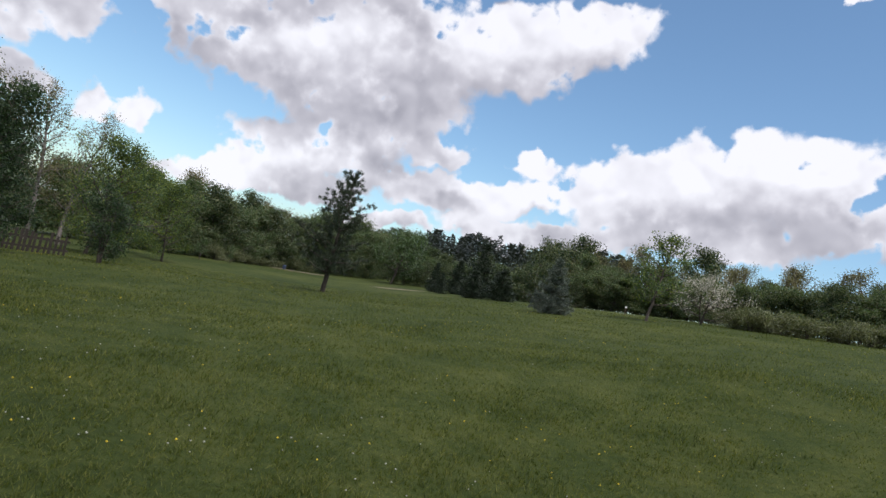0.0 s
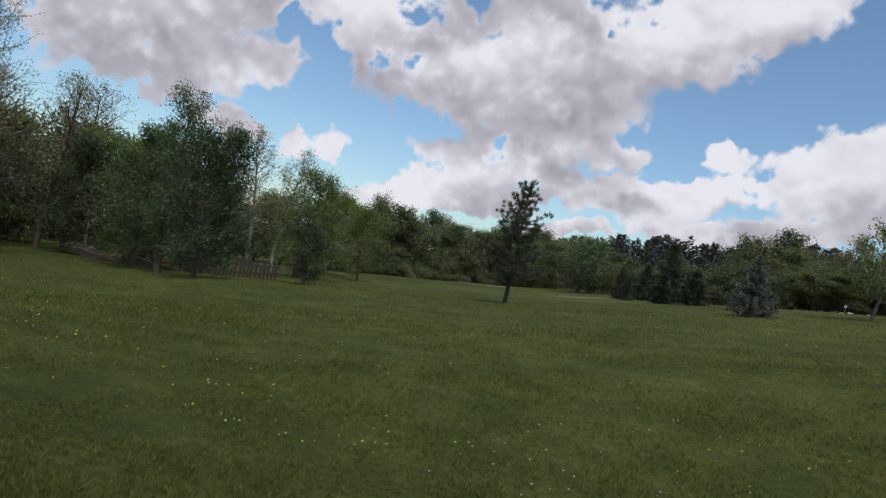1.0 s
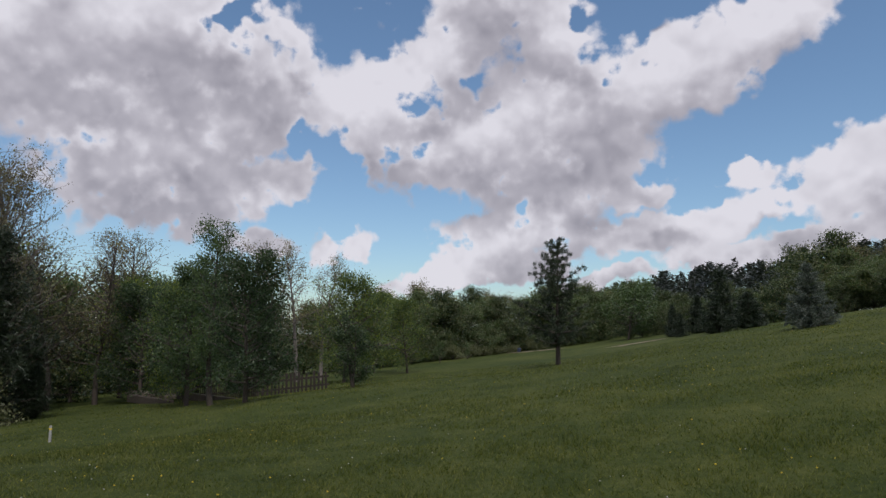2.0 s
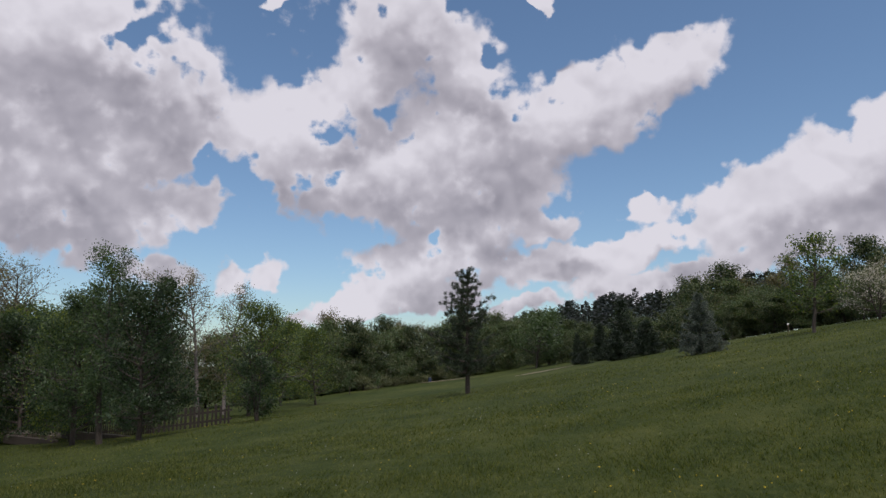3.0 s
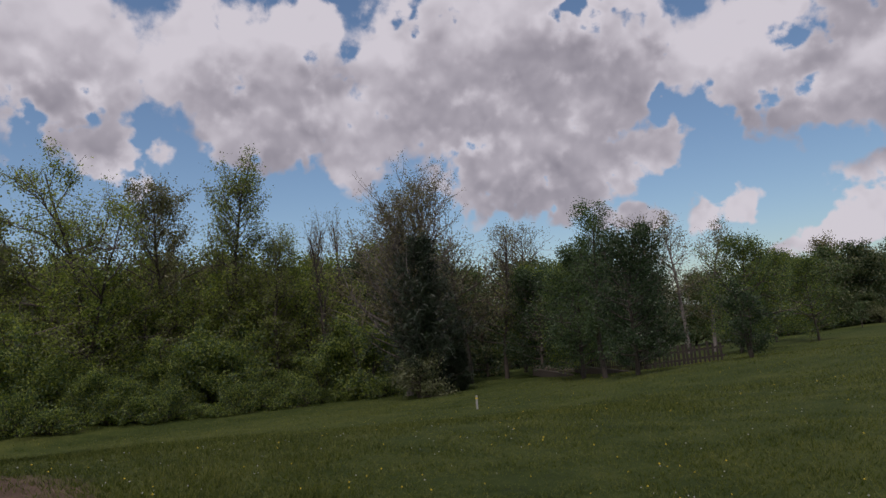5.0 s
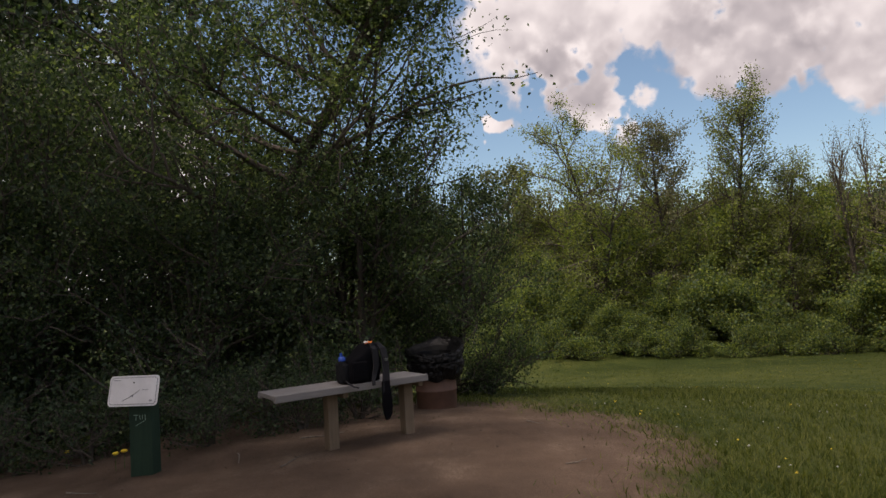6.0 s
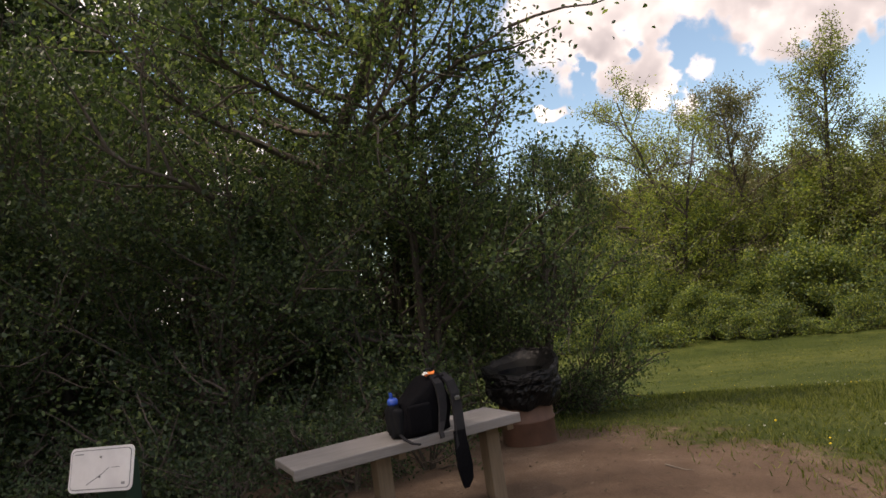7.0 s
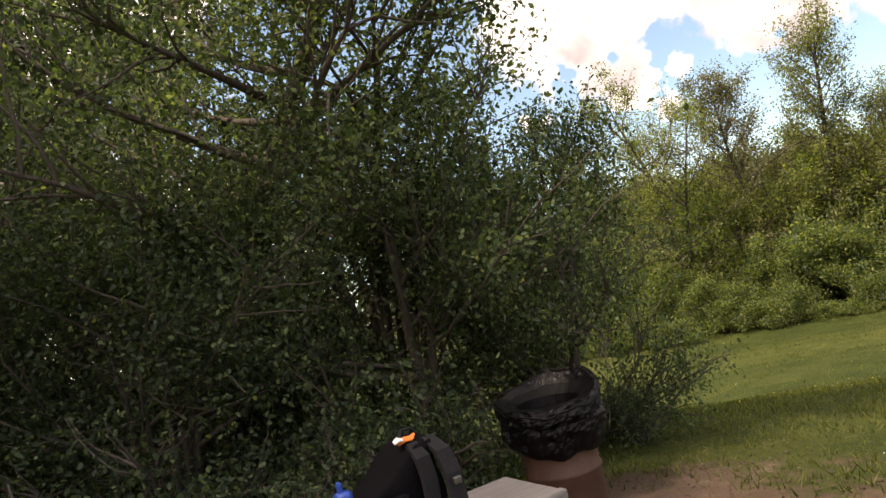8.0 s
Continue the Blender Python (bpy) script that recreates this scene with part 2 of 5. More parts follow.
def ground_material():
    """Mown meadow: green and yellowish patches, with the trodden earth of the tee in front of the bench."""
    def build(n, bsdf, out):
        c = coords(n)
        sep = n.t.nodes.new("ShaderNodeSeparateXYZ")
        n.link(c, sep.inputs[0])
        big, mid, fine = n.noise(c, 0.12, 4.0), n.noise(c, 1.1, 6.0, 0.65), n.noise(c, 12.0, 8.0, 0.75)
        f = n.math("ADD", n.math("MULTIPLY", big, 0.3), n.math("ADD", n.math("MULTIPLY", mid, 0.35), n.math("MULTIPLY", fine, 0.35)))
        grass = n.ramp(f, [(0.34, (0.012, 0.020, 0.004)), (0.47, (0.032, 0.048, 0.009)), (0.62, (0.080, 0.090, 0.022))])
        # worn earth
        m = n.t.nodes.new("ShaderNodeMapping")
        m.vector_type = "TEXTURE"
        m.inputs["Location"].default_value, m.inputs["Scale"].default_value = (-4.2, -1.0, 0), (2.6, 2.75, 1000)
        m.inputs["Rotation"].default_value = (0, 0, radians(8))
        n.link(c, m.inputs["Vector"])
        r = n.vmath("LENGTH", m.outputs[0], out=1)
        worn = n.math("ADD", r, n.math("ADD", n.math("MULTIPLY", n.math("SUBTRACT", n.noise(c, 1.3, 6.0, 0.65), 0.5), 0.9), n.math("MULTIPLY", n.math("SUBTRACT", fine, 0.5), 0.5)))
        fac = n.smooth(worn, 1.12, 0.9)
        grit = n.noise(c, 90.0, 4.0, 0.7)
        e = n.math("ADD", n.math("MULTIPLY", n.noise(c, 2.1, 6.0, 0.6), 0.6), n.math("MULTIPLY", grit, 0.4))
        earth = n.ramp(e, [(0.3, (0.055, 0.036, 0.026)), (0.55, (0.125, 0.086, 0.062)), (0.75, (0.27, 0.20, 0.15))])
        n.link(n.mix(fac, grass, earth), bsdf.inputs["Base Color"])
        bsdf.inputs["Roughness"].default_value = 0.95
        bsdf.inputs["Specular IOR Level"].default_value = 0.15
        bump(n, bsdf, n.math("ADD", fine, n.math("MULTIPLY", grit, 0.4)), 0.7, 0.04)
    return material("meadow", build)


M_GROUND = ground_material()
M_GRASS = leaf_material("grass_blade", (0.029, 0.047, 0.009), (0.077, 0.100, 0.020), (0.19, 0.195, 0.06), 0.5, 0.7)
M_BARK = bark_material("bark", (0.026, 0.021, 0.017), (0.085, 0.069, 0.055))
M_BARK_PALE = bark_material("pale_bark", (0.085, 0.073, 0.065), (0.23, 0.205, 0.19))
M_TWIG = bark_material("twig", (0.045, 0.036, 0.030), (0.13, 0.105, 0.09))
M_LEAF_DARK = leaf_material("dark_leaf", (0.016, 0.032, 0.017), (0.034, 0.062, 0.031), (0.074, 0.114, 0.055), 0.4)
M_LEAF_MID = leaf_material("fresh_leaf", (0.032, 0.060, 0.028), (0.066, 0.110, 0.048), (0.132, 0.185, 0.085), 0.42)
# extra blue in both thicket leaves stands in for bluish shade
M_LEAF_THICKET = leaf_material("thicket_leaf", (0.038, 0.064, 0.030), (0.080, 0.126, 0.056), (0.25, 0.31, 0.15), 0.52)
# darker copy of the thicket leaf: shade is put into its colour
M_LEAF_THICKET_SHADED = leaf_material("thicket_leaf_shaded", (0.017, 0.033, 0.018), (0.040, 0.068, 0.036), (0.100, 0.145, 0.080), 0.45)
M_LEAF_YELLOW = leaf_material("spring_leaf", (0.080, 0.112, 0.022), (0.155, 0.200, 0.038), (0.27, 0.31, 0.075), 0.5)
M_LEAF_LAWN = leaf_material("lawn_wood_leaf", (0.105, 0.145, 0.036), (0.205, 0.258, 0.064), (0.36, 0.40, 0.13), 0.6)
M_LEAF_BUD = leaf_material("budding_leaf", (0.085, 0.070, 0.048), (0.15, 0.135, 0.08), (0.26, 0.25, 0.14), 0.4)
M_LEAF_GREY = leaf_material("grey_leaf", (0.070, 0.085, 0.042), (0.125, 0.14, 0.070), (0.20, 0.215, 0.115))
M_BLOSSOM = leaf_material("blossom", (0.30, 0.28, 0.27), (0.55, 0.52, 0.52), (0.75, 0.72, 0.72), 0.3)
M_NEEDLE = leaf_material("pine_needle", (0.020, 0.032, 0.018), (0.034, 0.052, 0.028), (0.062, 0.082, 0.045), 0.12)
M_NEEDLE_BLUE = leaf_material("spruce_needle", (0.034, 0.050, 0.041), (0.085, 0.112, 0.094), (0.22, 0.25, 0.215), 0.15)
# distance haze is put into this colour: paler and bluer than near needles
M_FAR_WOODS = leaf_material("haze_tinted_far_woods", (0.036, 0.047, 0.043), (0.056, 0.070, 0.062), (0.086, 0.102, 0.088), 0.1)
M_NEEDLE_DARK = leaf_material("dark_needle", (0.012, 0.020, 0.011), (0.020, 0.034, 0.017), (0.036, 0.055, 0.028), 0.1)


# ---------------------------------------------------------------- mesh helpers
def mesh_of(name, verts, faces, mat, smooth=False):
    """A mesh from vertex rows and lists of face arrays (each with one face size)."""
    me = bpy.data.meshes.new(name)
    verts = np.asarray(verts, dtype=np.float32)
    groups = [np.asarray(f, dtype=np.int32) for f in (faces if isinstance(faces, list) else [faces]) if len(f)]
    loops = np.concatenate([g.ravel() for g in groups])
    totals = np.concatenate([np.full(len(g), g.shape[1], dtype=np.int32) for g in groups])
    starts = np.concatenate([[0], np.cumsum(totals)[:-1]]).astype(np.int32)
    me.vertices.add(len(verts))
    me.vertices.foreach_set("co", verts.ravel())
    me.loops.add(len(loops))
    me.loops.foreach_set("vertex_index", loops)
    me.polygons.add(len(totals))
    me.polygons.foreach_set("loop_start", starts)
    me.polygons.foreach_set("loop_total", totals)
    if smooth:
        me.polygons.foreach_set("use_smooth", np.ones(len(totals), dtype=bool))
    me.materials.append(mat)
    me.update(calc_edges=True)
    return me


def part_mesh(name, me, parent, label=""):
    ob = new(name, me)
    ob.parent = parent
    if label:
        ob["label"] = label
    return ob


def part(name, bm, mat, parent, label="", smooth=False):
    """Links a bmesh as one mesh object under a thing or a part."""
    me = bpy.data.meshes.new(name)
    bm.to_mesh(me)
    bm.free()
    me.materials.append(mat)
    if smooth:
        for p in me.polygons:
            p.use_smooth = True
    return part_mesh(name, me, parent, label)


def thing(name, m, label, category, group="", kind=""):
    ob = new(name)
    ob.matrix_basis = m
    return tagged(ob, label, category, group, kind)


def tubes(paths, sides=5):
    """Tapered round limbs along (points, radii) paths, as verts and quads."""
    vs, fs, base = [], [], 0
    ang = np.arange(sides) * 2 * math.pi / sides
    for pts, rad in paths:
        pts, rad = np.asarray(pts, float), np.asarray(rad, float)
        d = np.gradient(pts, axis=0)
        d /= np.linalg.norm(d, axis=1)[:, None] + 1e-9
        ref = np.where(np.abs(d[:, 2:3]) > 0.9, np.array([[1.0, 0, 0]]), np.array([[0, 0, 1.0]]))
        a = np.cross(d, ref)
        a /= np.linalg.norm(a, axis=1)[:, None] + 1e-9
        b = np.cross(d, a)
        ring = pts[:, None] + rad[:, None, None] * (a[:, None] * np.cos(ang)[None, :, None] + b[:, None] * np.sin(ang)[None, :, None])
        k = len(pts)
        vs.append(ring.reshape(-1, 3))
        i = np.arange(k - 1)[:, None] * sides + np.arange(sides)[None]
        j = np.arange(k - 1)[:, None] * sides + (np.arange(sides)[None] + 1) % sides
        fs.append((np.stack([i, j, j + sides, i + sides], -1).reshape(-1, 4)) + base)
        base += k * sides
    return np.concatenate(vs), np.concatenate(fs)


def unit(v):
    return v / (np.linalg.norm(v, axis=-1, keepdims=True) + 1e-9)


def leaves(rng, at, size, flat=0.3, fold=False, droop=0.0, slim=0.55):
    """A leaf at each point: a diamond, or six corners folded along the midrib."""
    k = len(at)
    d = unit(rng.normal(size=(k, 3)) - np.array([0, 0, droop]))
    nrm = unit(rng.normal(size=(k, 3)) + np.array([0, 0, flat * 3]))
    side = unit(np.cross(d, nrm))
    nrm = np.cross(side, d)
    s = size * rng.uniform(0.6, 1.25, size=(k, 1))
    if not fold:
        v = np.stack([at, at + d * s * 0.5 + side * s * slim * 0.5, at + d * s, at + d * s * 0.5 - side * s * slim * 0.5], 1)
        return v.reshape(-1, 3), [np.arange(k * 4).reshape(k, 4)]
    w = slim * 0.5
    v = np.stack([at, at + d * s * 0.35 + side * s * w + nrm * s * 0.1, at + d * s * 0.72 + side * s * w * 0.75 + nrm * s * 0.07, at + d * s - nrm * s * 0.06,
                  at + d * s * 0.72 - side * s * w * 0.75 + nrm * s * 0.07, at + d * s * 0.35 - side * s * w + nrm * s * 0.1], 1)
    i = (np.arange(k) * 6)[:, None]
    return v.reshape(-1, 3), [np.concatenate([i + np.array([[0, 1, 2, 3]]), i + np.array([[0, 3, 4, 5]])])]


def wander(rng, start, way, length, steps, bend, lift=0.0):
    """A limb's line: it starts in direction way, wanders and lifts towards the light."""
    pts, p, d = [np.array(start, float)], np.array(start, float), unit(np.array(way, float))
    for _ in range(steps):
        d = unit(d + rng.normal(size=3) * bend + np.array([0, 0, lift]))
        p = p + d * length / steps
        pts.append(p.copy())
    return np.array(pts)


def grow(rng, h, hw, clear=0.25, limbs=16, twigs=7, lift=0.12, profile="oval", trunk_r=None, bend=0.12, lean=(0, 0), trunk_pts=None, stems=1, rise=0.75):
    """A tree's skeleton: trunk paths, limb paths and the twig lines that carry leaves."""
    trunk_r = trunk_r or h * 0.014 + 0.02
    trunks, arms, ends = [], [], []
    for sidx in range(stems):
        if trunk_pts is not None and sidx == 0:
            tp = np.array(trunk_pts, float)
        else:
            ang = rng.uniform(0, 6.28)
            out = 0.0 if stems == 1 else 0.35 * hw / h
            way = np.array([math.cos(ang) * out + lean[0], math.sin(ang) * out + lean[1], 1.0])
            tp = wander(rng, (0, 0, -0.15), way, h * (1 if sidx == 0 else rng.uniform(0.75, 0.97)), 9, 0.05 * bend / 0.12, 0.03)
        tr = np.linspace(1, 0.12, len(tp)) ** 0.9 * trunk_r * (1 if sidx == 0 else 0.75)
        trunks.append((tp, tr))
        for i in range(limbs // stems + 1):
            f = clear + (0.97 - clear) * ((i + rng.uniform(0, 1)) / (limbs // stems + 1))
            q = (f - clear) / (1 - clear)
            shape = {"oval": math.sin(math.pi * min(0.97, 0.30 + 0.67 * q)) ** 0.7, "cone": 1.0 - 0.85 * q, "vase": 0.55 + 0.45 * q if q < 0.8 else 1.0 - 2.2 * (q - 0.8), "narrow": 0.75 + 0.25 * math.sin(3.1 * q)}[profile]
            x = f * (len(tp) - 1)
            k = min(int(x), len(tp) - 2)
            p0 = tp[k] + (tp[k + 1] - tp[k]) * (x - k)
            ang = i * 2.4 + rng.uniform(-0.5, 0.5)
            up = rise * (0.02 + 1.2 * q) + rng.uniform(-0.15, 0.2)
            ln = hw * shape * rng.uniform(0.75, 1.15) * math.sqrt(1 + up * up * 0.5)
            lp = wander(rng, p0, (math.cos(ang), math.sin(ang), up), ln, 6, bend * 1.2, lift)
            r0 = max(0.008, min(tr[k] * 0.6, 0.02 + ln * 0.012))
            arms.append((lp, np.linspace(1, 0.15, len(lp)) * r0))
            ends.append(lp[3:])
            for j in range(twigs):
                m = rng.integers(2, len(lp))
                d = unit(lp[m] - lp[m - 1]) + rng.normal(size=3) * 0.65 + np.array([0, 0, 0.25])
                tw = wander(rng, lp[m - 1] + (lp[m] - lp[m - 1]) * rng.uniform(), d, ln * rng.uniform(0.22, 0.5), 4, bend * 1.6, lift * 0.7)
                arms.append((tw, np.linspace(1, 0.25, len(tw)) * max(0.005, r0 * 0.35)))
                ends.append(tw[1:])
    return trunks, arms, ends


def tree(name, m, label, category, seed, h, hw, leaf=M_LEAF_MID, count=5000, size=0.16, clump=0.16, bark=M_BARK, sides=5, group="", fold=False, flat=0.3, second=None, droop=0.0, slim=0.6, **how):
    """A leafy tree or shrub: trunk, limbs and a crown of many leaves along the twigs."""
    rng = np.random.default_rng(seed)
    trunks, arms, ends = grow(rng, h, hw, **how)
    pts = np.concatenate(ends)
    wide = 1.0 if "trunk_pts" in how else hw / np.percentile(np.hypot(pts[:, 0], pts[:, 1]), 93)
    fit = np.array([wide, wide, h / max(pts[:, 2].max(), 0.1)])
    trunks, arms, ends = [[(p * fit, r) for p, r in trunks], [(p * fit, r) for p, r in arms], [p * fit for p in ends]]
    ob = thing(name, m, label, category, group)
    v, f = tubes(trunks, sides + 2)
    part_mesh("trunk", mesh_of(name + "_trunk", v, f, bark, True), ob)
    if sides < 5:      # far trees: coarser limbs
        arms = [(p[::2], r[::2]) for p, r in arms]
    v, f = tubes(arms, max(3, sides - 1))
    part_mesh("branchwork", mesh_of(name + "_limbs", v, f, M_TWIG if bark is M_BARK else bark, True), ob)
    pts = np.concatenate(ends)
    # some twigs are full, others thin
    full = np.repeat(rng.gamma(1.1, 1.0, len(ends)) + 0.05, [len(p) for p in ends])
    full /= full.sum()
    for share, mat in ((1.0 if second is None else second[0], leaf), *(() if second is None else ((1 - second[0], second[1]),))):
        pick = pts[rng.choice(len(pts), int(count * share), p=full)]
        at = pick + rng.normal(size=pick.shape) * clump * np.array([1, 1, 0.8])
        v, f = leaves(rng, at, size, flat, fold, droop, slim)
        part_mesh("crown", mesh_of(name + "_crown", v, f, mat), ob)
    return ob


def needles(rng, pts, dirs, length, per, width, spread=0.9):
    """Tufts of thin needle blades round each point."""
    k = len(pts) * per
    at, d0 = np.repeat(pts, per, 0), np.repeat(dirs, per, 0)
    d = unit(d0 * 0.6 + rng.normal(size=(k, 3)) * spread)
    side = unit(np.cross(d, rng.normal(size=(k, 3))))
    s = length * rng.uniform(0.6, 1.2, size=(k, 1))
    at = at + rng.normal(size=(k, 3)) * length * 0.25
    v = np.stack([at - side * width, at + side * width, at + d * s], 1)
    return v.reshape(-1, 3), [np.arange(k * 3).reshape(k, 3)]


def conifer(name, m, label, seed, h, hw, mat, clear=0.06, whorls=16, arms=6, per=9, length=0.2, width=0.012, droop=-0.12, ragged=0.15, power=0.85, tuft=5, group="", tip_up=0.1, from_share=0.15, spread=0.9):
    """A pine or spruce: straight trunk, whorls of limbs, tufts of needles along them."""
    rng = np.random.default_rng(seed)
    ob = thing(name, m, label, "tree", group)
    tp = wander(rng, (0, 0, -0.1), (0, 0, 1), h * 0.99, 8, 0.012, 0.02)
    trunk = [(tp, np.linspace(h * 0.018 + 0.02, 0.012, len(tp)))]
    limbs, pts, dirs = [], [], []
    for w in range(whorls):
        f = clear + (0.97 - clear) * (w + rng.uniform(-0.2, 0.3)) / whorls
        f = min(max(f, clear), 0.985)
        reach = hw * (1 - (f - clear) / (1 - clear)) ** power * 1.0 + 0.05 * hw
        for a in range(arms):
            ang = a * 6.283 / arms + w * 0.9 + rng.uniform(-0.35, 0.35)
            ln = reach * rng.uniform(1 - ragged * 2, 1 + ragged)
            lp = wander(rng, (0, 0, f * h), (math.cos(ang), math.sin(ang), droop + 0.55 * f * f), ln, 5, 0.07, tip_up)
            limbs.append((lp, np.linspace(1, 0.2, 6) * max(0.006, 0.02 * ln)))
            n = max(3, int(tuft * ln / max(hw, 0.1) * 3))
            for q in np.linspace(from_share, 1, n):
                x = q * 5
                k = min(int(x), 4)
                pts.append(lp[k] + (lp[k + 1] - lp[k]) * (x - k) + rng.normal(size=3) * ln * 0.06)
                dirs.append(unit(lp[k + 1] - lp[k]))
    for q in np.linspace(0.9, 1, 6):
        pts.append(tp[-1] * np.array([1, 1, q])), dirs.append(np.array([0, 0, 1.0]))
    v, f = tubes(trunk, 7)
    part_mesh("trunk", mesh_of(name + "_trunk", v, f, M_BARK, True), ob)
    v, f = tubes(limbs, 4)
    part_mesh("branchwork", mesh_of(name + "_limbs", v, f, M_TWIG, True), ob)
    v, f = needles(rng, np.array(pts), np.array(dirs), length, per, width, spread)
    part_mesh("foliage", mesh_of(name + "_needles", v, f, mat), ob)
    return ob


# ---------------------------------------------------------------- ground
def step(a, b, v):
    q = np.clip((v - a) / (b - a), 0, 1)
    return q * q * (3 - 2 * q)


def lie(x, y):
    """Height of the meadow: it falls away to the left, rises to the right and is level round the bench."""
    x, y = np.asarray(x, float), np.asarray(y, float)
    s = step(5, 15.6, np.hypot(x + 1.8, y + 0.6))
    z = np.where(x < 0, 0.122 * 38 * np.tanh(x / 38), 0.15 * 70 * np.tanh(x / 70) * (1 - 0.25 * step(40, 70, y))) * s
    return z - 0.5 * step(10, 46, y) * np.exp(-(x / 11) ** 2) + 0.36 * np.exp(-((x + 4.4) ** 2 + (y + 0.3) ** 2) / 12) + 0.33 * np.exp(-((x + 6) ** 2 + (y - 23) ** 2) / 40) - 0.06 * np.exp(-((x - 12) ** 2 + (y - 32) ** 2) / 30) \
        + 0.7 * step(32, 42, -x) * step(24, 12, y)


def on_ground(x, y, turn=0.0, size=1.0, tall=None, sink=0.0):
    """The pose of a thing that stands at (x, y), turned and scaled."""
    return Matrix.Translation((x, y, float(lie(x, y)) - sink)) @ Matrix.Rotation(radians(turn), 4, "Z") @ Matrix.Diagonal((size, size, tall or size, 1))


def make_ground():
    axis = np.concatenate([-np.geomspace(1400, 46, 26), np.linspace(-45, 45, 201), np.geomspace(46, 1400, 26)])
    gx, gy = np.meshgrid(axis, axis, indexing="ij")
    k = len(axis)
    near = np.exp(-(gx ** 2 + gy ** 2) / 500)
    rip = np.array([noise.noise(Vector((a * 0.8, b * 0.8, 0))) for a, b in zip(gx.ravel(), gy.ravel())]).reshape(k, k)
    gz = lie(gx, gy) + rip * 0.007 * near
    v = np.stack([gx, gy, gz], -1).reshape(-1, 3)
    i = np.arange(k - 1)[:, None] * k + np.arange(k - 1)[None]
    f = np.stack([i, i + k, i + k + 1, i + 1], -1).reshape(-1, 4)
    tagged(new("ground", mesh_of("ground", v, f, M_GROUND, True)), "mown green meadow with bare earth by a bench", "ground", kind="structure")


make_ground()

# ---------------------------------------------------------------- trees of the meadow
def bearing(az, d):
    """A place by its bearing (degrees to the left of +y) and distance from where the walk begins."""
    return 1.9 - d * math.sin(radians(az)), 0.3 + d * math.cos(radians(az))


def top_height(az, d, el):
    """How high a tree stands there if its top is seen at that elevation."""
    x, y = bearing(az, d)
    return 1.42 + d * math.tan(radians(el)) - float(lie(x, y))


def again(ob, x, y, turn, size, tall=None, sink=0.0):
    return copy_thing(ob, on_ground(x, y, turn, size, tall, sink))


# the lone pine, the blue spruce and the young spruces behind it
conifer("pine_tree", on_ground(0.36, 35.8), "tall open pine with dark needle tufts on the meadow", 3, 6.75, 2.3, M_NEEDLE, clear=0.15, whorls=15, arms=6, per=44, length=0.17, width=0.012, droop=-0.05, ragged=0.30, power=0.72, tuft=5, tip_up=0.15, from_share=0.2, spread=0.6)
conifer("spruce_tree", on_ground(11.7, 32.5), "blue-green spruce with branches down to the grass", 5, 3.0, 1.25, M_NEEDLE_BLUE, clear=0.02, whorls=12, arms=11, per=26, length=0.10, width=0.011, droop=-0.02, ragged=0.15, power=1.0, tuft=7, tip_up=0.07, spread=0.4)
young = conifer("spruce_tree", on_ground(9.39, 61.15), "young dark spruce at the meadow's far edge", 6, 2.9, 0.8, M_NEEDLE_DARK, clear=0.02, whorls=14, arms=7, per=9, length=0.2, width=0.016, tuft=4, group="young spruces")
for x, y, turn, size, tall in ((9.1, 54.4, 40, 0.8, 0.65), (10.2, 45.9, 95, 1.35, 0.70), (11.3, 60.0, 10, 1.5, 1.15), (11.9, 44.7, 200, 1.5, 0.80), (13.9, 55.0, 130, 1.3, 0.85), (12.9, 58.0, 70, 2.0, 1.75)):
    again(young, x, y, turn, size, tall)

tree("round_tree", on_ground(6.5, 77.4), "round-crowned green tree on two trunks beside a path", "tree", 11, 6.9, 3.0, M_LEAF_MID, 6500, 0.22, 0.30, stems=2, clear=0.2, limbs=22, twigs=8)
tree("leafy_tree", on_ground(*bearing(-25.0, 36.5)), "slender tree with fresh airy green leaves", "tree", 12, 4.9, 1.45, M_LEAF_MID, 4200, 0.13, 0.17, clear=0.22, limbs=20, twigs=8, second=(0.75, M_LEAF_YELLOW))
tree("blossom_tree", on_ground(*bearing(-29.3, 42.5)), "white-blossoming crab apple tree on the slope", "tree", 13, 3.3, 1.9, M_BLOSSOM, 5200, 0.085, 0.16, clear=0.16, limbs=24, twigs=9, stems=2, second=(0.62, M_LEAF_GREY))

# grove on the left with the fence under it
maple = tree("maple_tree", on_ground(-9.9, 21.6), "dense dark-green maple standing in front of a fence", "tree", 21, 5.3, 1.55, M_LEAF_DARK, 19000, 0.09, 0.17, clear=0.10, limbs=34, twigs=9, group="grove trees")
tree("slim_tree", on_ground(-12.6, 23.8), "slim tree with light feathery green top", "tree", 22, 7.3, 1.15, M_LEAF_MID, 11000, 0.085, 0.17, clear=0.2, limbs=30, twigs=7, profile="narrow", group="grove trees")
tree("grove_tree", on_ground(-15.5, 26.6), "full green tree at the edge of the grove", "tree", 23, 6.5, 1.9, M_LEAF_MID, 20000, 0.10, 0.2, clear=0.1, limbs=30, twigs=8, group="grove trees", second=(0.6, M_LEAF_DARK))
birch = tree("birch_tree", on_ground(-18.4, 44.1), "tall pale birch with sparse bronze buds", "tree", 24, 10.4, 1.7, M_LEAF_BUD, 3600, 0.12, 0.22, bark=M_BARK_PALE, clear=0.28, limbs=26, twigs=8, profile="narrow", rise=1.3, lift=0.2, group="grove trees")
again(birch, -20.2, 43.0, 100, 1.12, 0.98)
